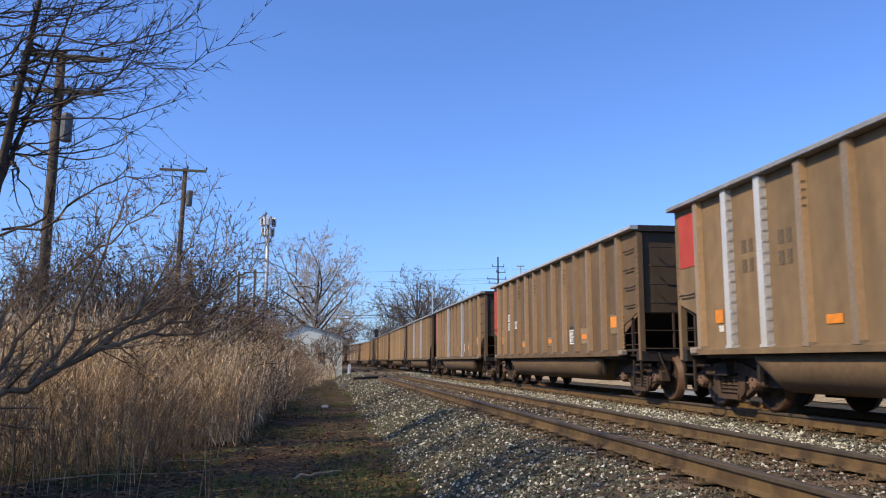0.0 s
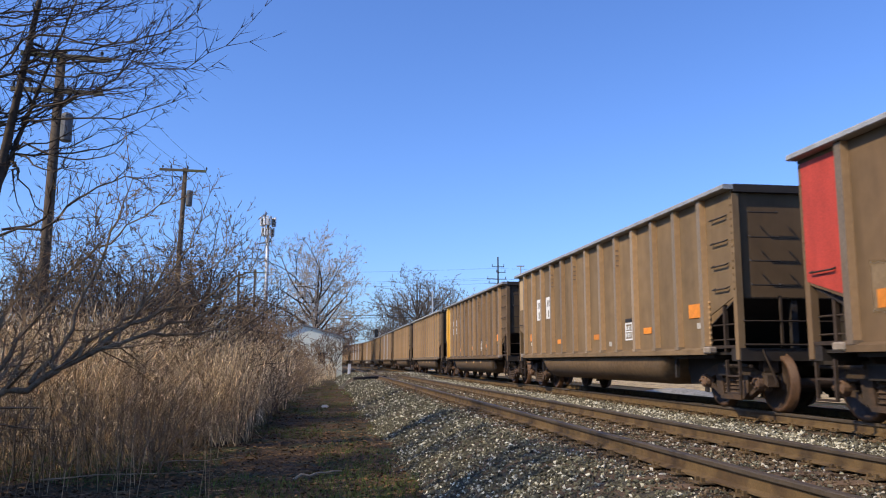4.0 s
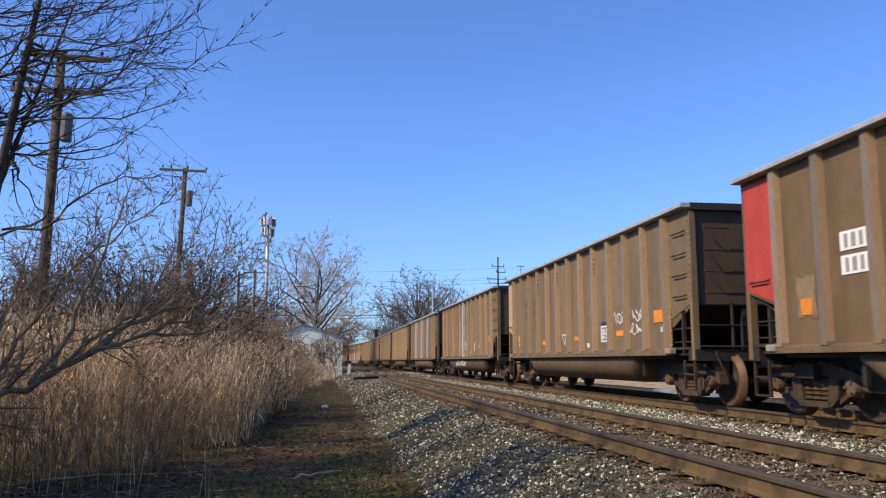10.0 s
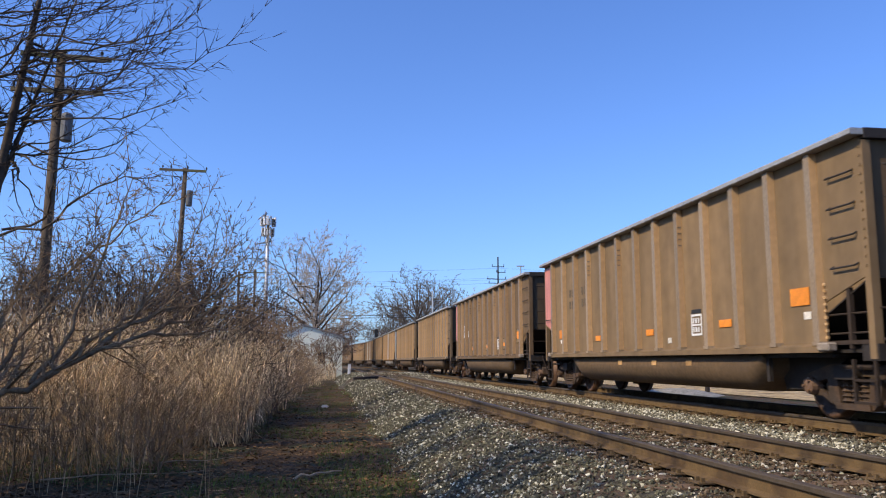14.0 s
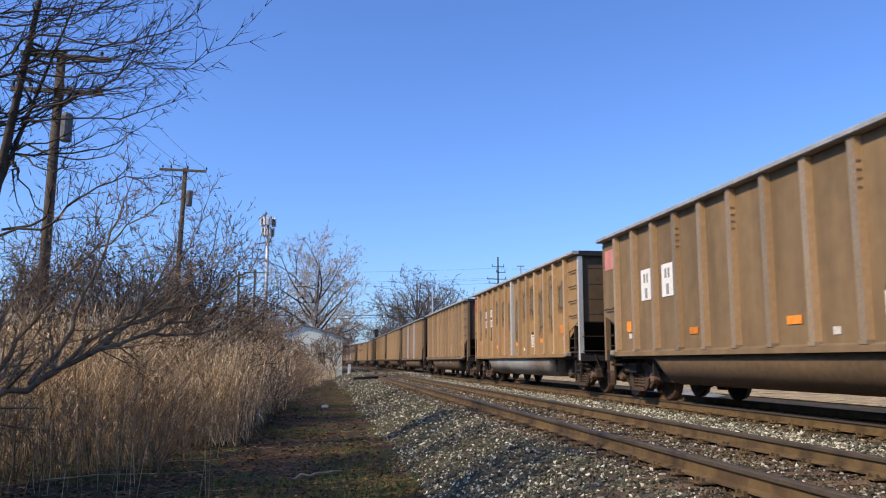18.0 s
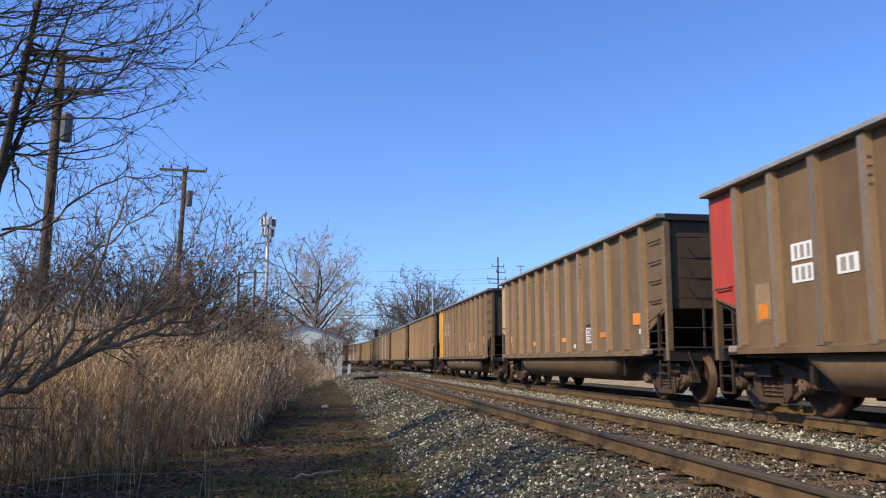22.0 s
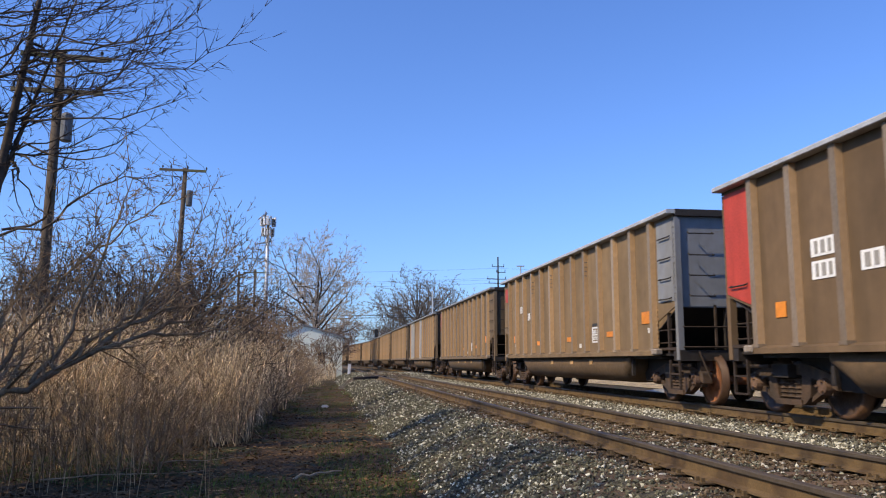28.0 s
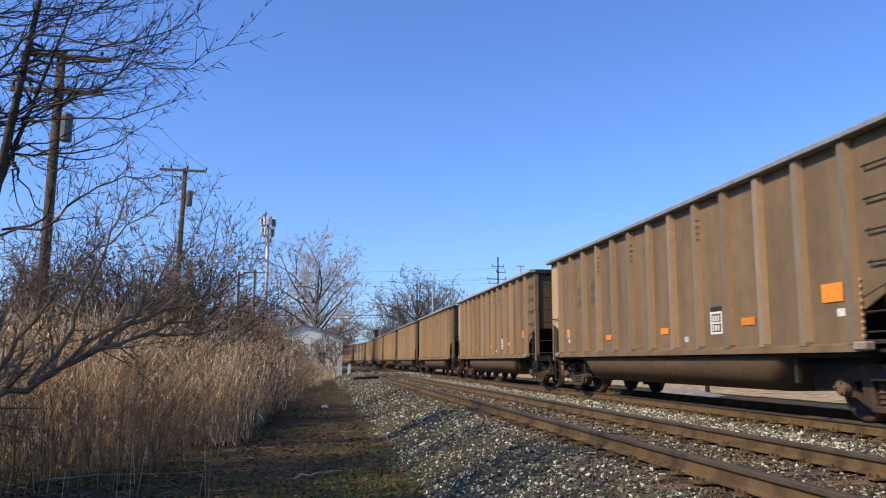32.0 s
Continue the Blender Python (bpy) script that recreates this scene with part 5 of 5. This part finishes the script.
    # shrubs added outside the view to throw shade on the near reeds
    for x, y, h, sd in ((-5.6, 6.2, 3.0, 61), (-6.8, 7.4, 3.4, 62), (-7.9, 9.0, 3.4, 63), (-8.8, 10.8, 3.2, 64)):
        bare_tree("hawthorn_shrub", "unseen dense bare shrub added to shade the reeds' foot", (x, y, -0.05), spread(sd, h, 0.06, 9, 1.2, 0.1), {**BUSHY, "shoots": (3, 3, 2), "thin": 0.014, "odds": 0.58, "step": (0.45, 0.3, 0.26, 0.26)}, sd, ("bark", "darktwig"), category="shrub", group="hawthorn shrubs")
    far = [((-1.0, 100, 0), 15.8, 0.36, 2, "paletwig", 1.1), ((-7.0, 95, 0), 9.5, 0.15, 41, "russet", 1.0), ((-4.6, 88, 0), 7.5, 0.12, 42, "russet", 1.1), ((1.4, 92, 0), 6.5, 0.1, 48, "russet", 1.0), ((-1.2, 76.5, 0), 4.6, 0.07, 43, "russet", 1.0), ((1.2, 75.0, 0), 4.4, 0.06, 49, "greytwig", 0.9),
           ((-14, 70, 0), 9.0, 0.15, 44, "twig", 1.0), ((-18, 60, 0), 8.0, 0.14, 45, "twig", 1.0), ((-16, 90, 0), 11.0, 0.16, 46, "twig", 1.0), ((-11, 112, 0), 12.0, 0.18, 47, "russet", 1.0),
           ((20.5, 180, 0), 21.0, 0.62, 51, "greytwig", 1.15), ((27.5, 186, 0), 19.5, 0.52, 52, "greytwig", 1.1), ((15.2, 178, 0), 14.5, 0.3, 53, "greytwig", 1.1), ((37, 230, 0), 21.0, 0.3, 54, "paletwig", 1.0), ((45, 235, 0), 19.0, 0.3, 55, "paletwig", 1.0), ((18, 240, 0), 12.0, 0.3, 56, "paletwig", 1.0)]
    for base, h, r, sd, tw, wide in far:
        k = h / 10
        round_top = sd in (2, 51, 52, 53)
        o = {**TALL, "step": (0.8 * k, 0.55 * k, 0.42 * k, 0.36 * k), "thin": (0.032 if sd == 2 else 0.026) if base[1] < 120 else 0.056, "odds": 0.5 if tw != "russet" else (0.64 if base[1] > 78 else 0.52), "shoots": (3, 3, 2), "clear": (0.25, 0.1, 0.1)}
        if round_top:
            o = {**o, "wander": 0.13, "bend": 0.09, "lift": (0.012, 0.015, 0.01), "angle": (0.5, 1.1), "ratio": (0.5, 0.52, 0.52, 0.55), "levels": 4, "shoots": (3, 3, 2, 2), "odds": 0.71 if sd == 2 else (0.54 if sd == 53 else 0.60), "step": (0.8 * k, 0.55 * k, 0.45 * k, 0.5 * k, 0.7 * k), "clear": (0.18, 0.12, 0.2, 0.2)}
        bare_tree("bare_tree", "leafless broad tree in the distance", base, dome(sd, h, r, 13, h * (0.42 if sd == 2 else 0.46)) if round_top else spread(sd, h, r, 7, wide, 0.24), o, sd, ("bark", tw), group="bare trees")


# ---- poles, wires, tower, house ----
def sag(bm, a, b, drop, r, n=12):
    """A hanging cable: one tube along a shallow curve."""
    a, b = Vector(a), Vector(b)
    pts = [a.lerp(b, i / n) - Vector((0, 0, drop * 4 * (i / n) * (1 - i / n))) for i in range(n + 1)]
    side = (b - a).cross(Vector((0, 0, 1))).normalized()
    rings = [[bm.verts.new(p + side * (r * math.cos(k * 2.094)) + Vector((0, 0, r * math.sin(k * 2.094)))) for k in range(3)] for p in pts]
    for p, q in zip(rings, rings[1:]):
        for k in range(3):
            bm.faces.new((p[k], p[(k + 1) % 3], q[(k + 1) % 3], q[k]))


def utility_pole(x, y, h, lean, arms, can, label, thick=0.15):
    root = new("utility_pole")
    root.matrix_basis = pose(x, y, 0, 0, lean, 0)
    tagged(root, label, "utility pole", group="utility poles beside the field")
    bm = bmesh.new()
    rod(bm, (0, 0, -0.2), (0, 0, h), thick, thick * 0.75, 12)
    part("post", bm, M["pole"], root, smooth=True)
    for z, w, tip in arms:
        bm = bmesh.new()
        box(bm, -w, w, -0.17, -0.07, z - 0.06, z + 0.06, Matrix.Rotation(radians(tip), 4, "Y"))
        for sx in (-1, 1):
            rod(bm, (sx * w * 0.55, -0.12, z - 0.04), (sx * 0.08, -0.12, z - 0.55), 0.018)
        arm = part("crossarm", bm, M["armwood"], root, "weathered greenish wooden crossarm")
        for u in (-0.95, -0.6, 0.12, 0.92):
            bm = bmesh.new()
            lathe(bm, [(0.015, 0), (0.02, 0.06), (0.05, 0.07), (0.035, 0.11), (0.05, 0.13), (0.02, 0.18)], "z", (u * w, -0.12, z + 0.05), 8)
            part("insulator", bm, M["dark"], arm)
    if can:
        bm = bmesh.new()
        lathe(bm, [(0.13, 0), (0.165, 0.03), (0.165, 0.76), (0.14, 0.82), (0.05, 0.86)], "z", (0.30, -0.02, can), 12)
        box(bm, 0.1, 0.22, -0.05, 0.05, can + 0.2, can + 0.6)
        part("transformer", bm, M["darkcan"], root, "dark grey cylindrical transformer")
    return root


def build_distance():
    utility_pole(-7.85, 24, 10.5, 0.8, ((10.3, 1.25, 1.0), (9.25, 1.25, 0)), 7.8, "weathered wooden utility pole with two crossarms", 0.165)
    utility_pole(-7.62, 43, 11.55, 1.5, ((11.42, 1.18, -0.5),), 9.55, "weathered wooden utility pole with one crossarm")
    utility_pole(-7.35, 88, 11.2, 0, ((10.9, 1.2, 0),), 0, "distant wooden utility pole with one crossarm")
    utility_pole(-8.6, 84, 10.6, 0, (), 0, "distant bare wooden utility pole")
    root = new("power_lines")
    tagged(root, "thin dark power lines strung along the wooden poles", "cables")
    for u in (-1.15, -0.7, 0.15, 1.1):
        bm = bmesh.new()
        sag(bm, (-7.75 + u, 23.9, 10.5), (-7.5 + u, 42.9, 11.65), 0.35, 0.008)
        sag(bm, (-7.5 + u, 42.9, 11.65), (-7.35 + u, 87.9, 11.1), 1.0, 0.010)
        sag(bm, (-7.75 + u, 23.9, 10.5), (-7.9 + u, -14, 10.6), 0.5, 0.007)
        part("wire", bm, M["wire"], root)
    # cell tower
    root = new("cell_tower")
    root.location = (-9.75, 140, 0)
    tagged(root, "tall pale monopole cell tower with antenna panels", "cell tower")
    bm = bmesh.new()
    rod(bm, (0, 0, 0), (0, 0, 25.2), 0.42, 0.26, 14)
    part("mast", bm, M["galv"], root, smooth=True)
    for z, ring, tall, wide in ((25.3, 1.25, 0.8, 0.2), (23.5, 1.0, 0.75, 0.14)):
        for i in range(9):
            a = 2 * math.pi * (i // 3) / 3 + 0.5 + (i % 3 - 1) * 0.45
            bm = bmesh.new()
            box(bm, -wide, wide, -0.1, 0.1, -tall, tall, Matrix.Translation((ring * math.cos(a), ring * math.sin(a), z)) @ Matrix.Rotation(a + math.pi / 2, 4, "Z"))
            bmesh.ops.bevel(bm, geom=bm.edges[:], offset=0.03, segments=1, affect="EDGES")
            part("antenna_panel", bm, M["white" if i % 3 else "galv"], root)
        bm = bmesh.new()
        for zz in (-0.4, 0.35):
            lathe(bm, [(ring - 0.12, -0.05), (ring - 0.07, 0), (ring - 0.12, 0.05), (ring - 0.17, 0)], "z", (0, 0, z + zz), 12)
        for i in range(3):
            a = 2.1 * i
            rod(bm, (0, 0, z), (ring * math.cos(a), ring * math.sin(a), z), 0.08)
        part("mounting_ring", bm, M["grey"], root)
    bm = bmesh.new()
    for i in range(3):
        a = 2.1 * i + 0.4
        rod(bm, (0.3 * math.cos(a), 0.3 * math.sin(a), 21.6), (0.95 * math.cos(a), 0.95 * math.sin(a), 23.0), 0.06)
    part("brace", bm, M["grey"], root)
    # white gabled house by the line
    root = new("white_house")
    root.matrix_basis = pose(-1.05, 80, 0, 0, 0, 0)
    tagged(root, "small white clapboard house with a low gable", "house")
    bm = bmesh.new()
    prism(bm, [(-2.7, 0), (2.9, 0), (2.9, 3.85), (-0.9, 5.0), (-2.7, 4.25)], "y", 0, 6)
    part("wall", bm, M["siding"], root)
    for i in range(17):
        bm = bmesh.new()
        z = 0.2 + i * 0.21
        prism(bm, [(-0.022, z), (0.0, z), (0.0, z + 0.19), (-0.008, z + 0.19)], "x", -2.69, 2.69)
        part("clapboard", bm, M["siding"], root)
    for a, b in (((3.1, 3.78), (-0.9, 4.99)), ((-0.9, 4.99), (-2.9, 4.16))):
        bm = bmesh.new()
        prism(bm, [(a[0], a[1] + 0.02), (a[0], a[1] + 0.12), (b[0], b[1] + 0.14), (b[0], b[1] + 0.04)], "y", -0.2, 6.2)
        part("roof", bm, M["roof"], root)
    for x in (-1.5, 0.9):
        bm = bmesh.new()
        for o in ((x - 0.45, x - 0.37, 1.2, 2.5), (x + 0.37, x + 0.45, 1.2, 2.5), (x - 0.37, x + 0.37, 1.2, 1.28), (x - 0.37, x + 0.37, 2.42, 2.5)):
            box(bm, o[0], o[1], -0.06, 0.0, o[2], o[3])
        win = part("window", bm, M["siding"], root)
        bm = bmesh.new()
        box(bm, x - 0.37, x + 0.37, -0.035, -0.028, 1.28, 2.42)
        part("pane", bm, M["glass"], win)
    # white marker post
    root = new("marker_post")
    root.matrix_basis = pose(2.08, 67, 0.0, 0, 3, 0)
    tagged(root, "white leaning marker post at the ballast edge", "post")
    bm = bmesh.new()
    box(bm, -0.12, 0.12, -0.05, 0.05, 0, 1.3)
    bmesh.ops.bevel(bm, geom=bm.edges[:], offset=0.02, segments=1, affect="EDGES")
    part("board", bm, M["white"], root)
    bm = bmesh.new()
    box(bm, -0.13, 0.13, -0.06, 0.06, 1.3, 1.36)
    part("cap", bm, M["grey"], root)
    # pole line across the tracks
    root = new("far_utility_pole")
    root.location = (24.95, 115, 0)
    tagged(root, "tall dark utility pole with staggered crossarms", "utility pole", group="far poles")
    bm = bmesh.new()
    rod(bm, (0, 0, 0), (0, 0, 16.6), 0.16, 0.10, 10)
    part("post", bm, M["dark"], root)
    for z, a, b in ((15.2, -0.9, 0.9), (13.4, -1.6, 1.2), (12.8, -1.4, 1.5), (14.4, -0.2, 1.1)):
        bm = bmesh.new()
        box(bm, a, b, -0.05, 0.05, z - 0.05, z + 0.05)
        for u in (a, b):
            lathe(bm, [(0.03, 0), (0.06, 0.08), (0.04, 0.2), (0.06, 0.3), (0.03, 0.38)], "z", (u * 0.95, 0, z), 6)
        part("crossarm", bm, M["dark"], root)
    root = new("cross_wires")
    tagged(root, "dark wires crossing high over the railway", "cables")
    for z, dx, dip, r in ((15.0, 0, 0.9, 0.012), (13.5, -1.5, 0.9, 0.012), (13.4, 1.2, 0.9, 0.012), (12.9, 1.4, 0.9, 0.012), (8.4, 0, 0.5, 0.04), (8.05, 0, 0.5, 0.04)):
        bm = bmesh.new()
        sag(bm, (24.95 + dx, 115, z), (-45 + dx, 122, z + 0.2), dip, r)
        sag(bm, (24.95 + dx, 115, z), (95 + dx, 108, z), dip, r)
        part("wire", bm, M["wire"], root)
    root = new("mast_pole")
    root.location = (20.0, 150, 0)
    tagged(root, "slender pale metal pole behind the train", "pole")
    bm = bmesh.new()
    rod(bm, (0, 0, 0), (0, 0, 14.6), 0.2, 0.12, 8)
    part("shaft", bm, M["galv"], root)
    root = new("street_lamp")
    root.location = (27.6, 112, 0)
    tagged(root, "slim street lamp pole with a short arm", "street lamp")
    bm = bmesh.new()
    rod(bm, (0, 0, 0), (0, 0, 15.0), 0.12, 0.08, 8)
    part("shaft", bm, M["grey"], root)
    bm = bmesh.new()
    box(bm, -0.6, 0.5, -0.08, 0.08, 14.9, 15.06)
    part("lamp_head", bm, M["grey"], root)
    # railway signal
    root = new("railway_signal")
    root.location = (8.95, 140, 0)
    tagged(root, "black railway signal head on a mast", "signal")
    bm = bmesh.new()
    rod(bm, (0, 0, 0), (0, 0, 5.7), 0.09, 0.08, 8)
    part("mast", bm, M["grey"], root)
    bm = bmesh.new()
    box(bm, -0.3, 0.3, -0.12, 0.12, 5.6, 7.0)
    bmesh.ops.bevel(bm, geom=bm.edges[:], offset=0.08, segments=2, affect="EDGES")
    part("signal_head", bm, M["black"], root)


def build_small():
    rng = random.Random(2)
    for name, label, a, b, r in (("fallen_branch", "bleached fallen stick lying on the path", (-0.35, 10.9), (0.28, 11.4), 0.022), ("fallen_branch", "grey fallen bough lying in dead grass", (-3.6, 11.4), (-1.6, 11.9), 0.011),
                                 ("fallen_branch", "pale fallen stick at the reeds' foot", (-2.4, 13.0), (-1.2, 13.4), 0.009)):
        segs, p = [], Vector((*a, 0.03))
        end = Vector((*b, 0.05))
        for i in range(6):
            q = Vector((*a, 0.04)).lerp(end, (i + 1) / 6) + Vector((0, rng.uniform(-0.04, 0.04), hump(a[0], a[1]) + rng.uniform(0.0, 0.03)))
            segs.append((tuple(p), tuple(q), r * (1 - i * 0.1), r * (1 - (i + 1) * 0.1)))
            p = q
        tagged(tubes(name, segs, M["deadwood"], sides=6), label, "branch", group="fallen branches")
    bm = bmesh.new()
    box(bm, -0.12, 0.12, -0.06, 0.06, 0, 0.1)
    bmesh.ops.bevel(bm, geom=bm.edges[:], offset=0.03, segments=2, affect="EDGES")
    ob = part("litter_scrap", bm, M["white"])
    ob.location = (0.1, 27.5, 0.02)
    tagged(ob, "small white scrap of litter on the path", "litter")


def build_beyond():
    bm = bmesh.new()
    rings = []
    for r, z in ((1.5, 0.0), (1.1, 0.14), (0.6, 0.26), (0.15, 0.33)):
        rings.append([bm.verts.new((r * 1.5 * math.cos(a) * (1 + 0.15 * math.sin(3 * a)), r * math.sin(a), z)) for a in [2 * math.pi * i / 16 for i in range(16)]])
    for p, q in zip(rings, rings[1:]):
        for i in range(16):
            bm.faces.new((p[i], p[(i + 1) % 16], q[(i + 1) % 16], q[i]))
    bm.faces.new(rings[-1])
    ob = part("earth_mound", bm, M["grey_heap"], smooth=True)
    ob.location = (15.0, 33.5, 0.08)
    tagged(ob, "low grey gravel mound beyond the tracks", "mound")
    root = new("stub_post")
    root.location = (16.4, 33.4, 0.08)
    tagged(root, "short dark stub post beyond the tracks", "post")
    bm = bmesh.new()
    rod(bm, (0, 0, 0), (0, 0, 1.1), 0.11, 0.10, 8)
    part("shaft", bm, M["dark"], root)
    bm = bmesh.new()
    rod(bm, (0, 0, 1.1), (0, 0, 1.16), 0.13, 0.08, 8)
    part("cap", bm, M["dark"], root)


def build_shade_bar():
    # black bar added in place of a dark shadow gap on the shoulder
    bm = bmesh.new()
    box(bm, -0.95, 0.95, -0.12, 0.12, 0, 0.15)
    bmesh.ops.bevel(bm, geom=bm.edges[:], offset=0.02, segments=1, affect="EDGES")
    ob = part("loose_tie", bm, M["dark"])
    ob.matrix_basis = pose(2.65, 46.6, 0.55, 0, -2, 6)
    tagged(ob, "dark bar standing in for a strip of shadow on the ballast shoulder", "railway tie")
    bm = bmesh.new()
    box(bm, -0.16, 0.16, -0.12, 0.12, 0, 0.16)
    bmesh.ops.bevel(bm, geom=bm.edges[:], offset=0.06, segments=2, affect="EDGES")
    ob = part("pale_block", bm, M["deadwood"])
    ob.matrix_basis = pose(3.5, 55, 0.735, 0, 0, 20)
    tagged(ob, "pale broken concrete block beside the rail", "block")


def motions():
    """The train rolls towards and past the camera; each wheelset turns while its car is anywhere near."""
    for n, (root, wheels) in train.items():
        walk(root, [(float(t), car_pose(n, t)) for t in range(0, 33)])
        rows_for = []
        for f in range(0, 32 * FPS + 1):
            t = f / FPS
            if -14 < train_at(n, t) < 70:
                rows_for.append((t, -train_at(n, t) / 0.457))
        if len(rows_for) < 3:
            continue
        if rows_for[0][0] > 0:
            rows_for.insert(0, (0.0, rows_for[0][1]))
        if rows_for[-1][0] < 32:
            rows_for.append((32.0, rows_for[-1][1]))
        for w, a in wheels:
            walk(w, [(t, Matrix.Translation((0, a, 0.457)) @ Matrix.Rotation(ang, 4, "X")) for t, ang in rows_for])


build_ground()
build_distance()
build_plants()
for number in range(CARS_FROM, CARS_TO + 1):
    build_car(number)
build_tracks()
build_small()
build_beyond()
build_shade_bar()
scatter_reeds()
scatter_litter()
scatter_twigs()
scatter_stones()
motions()
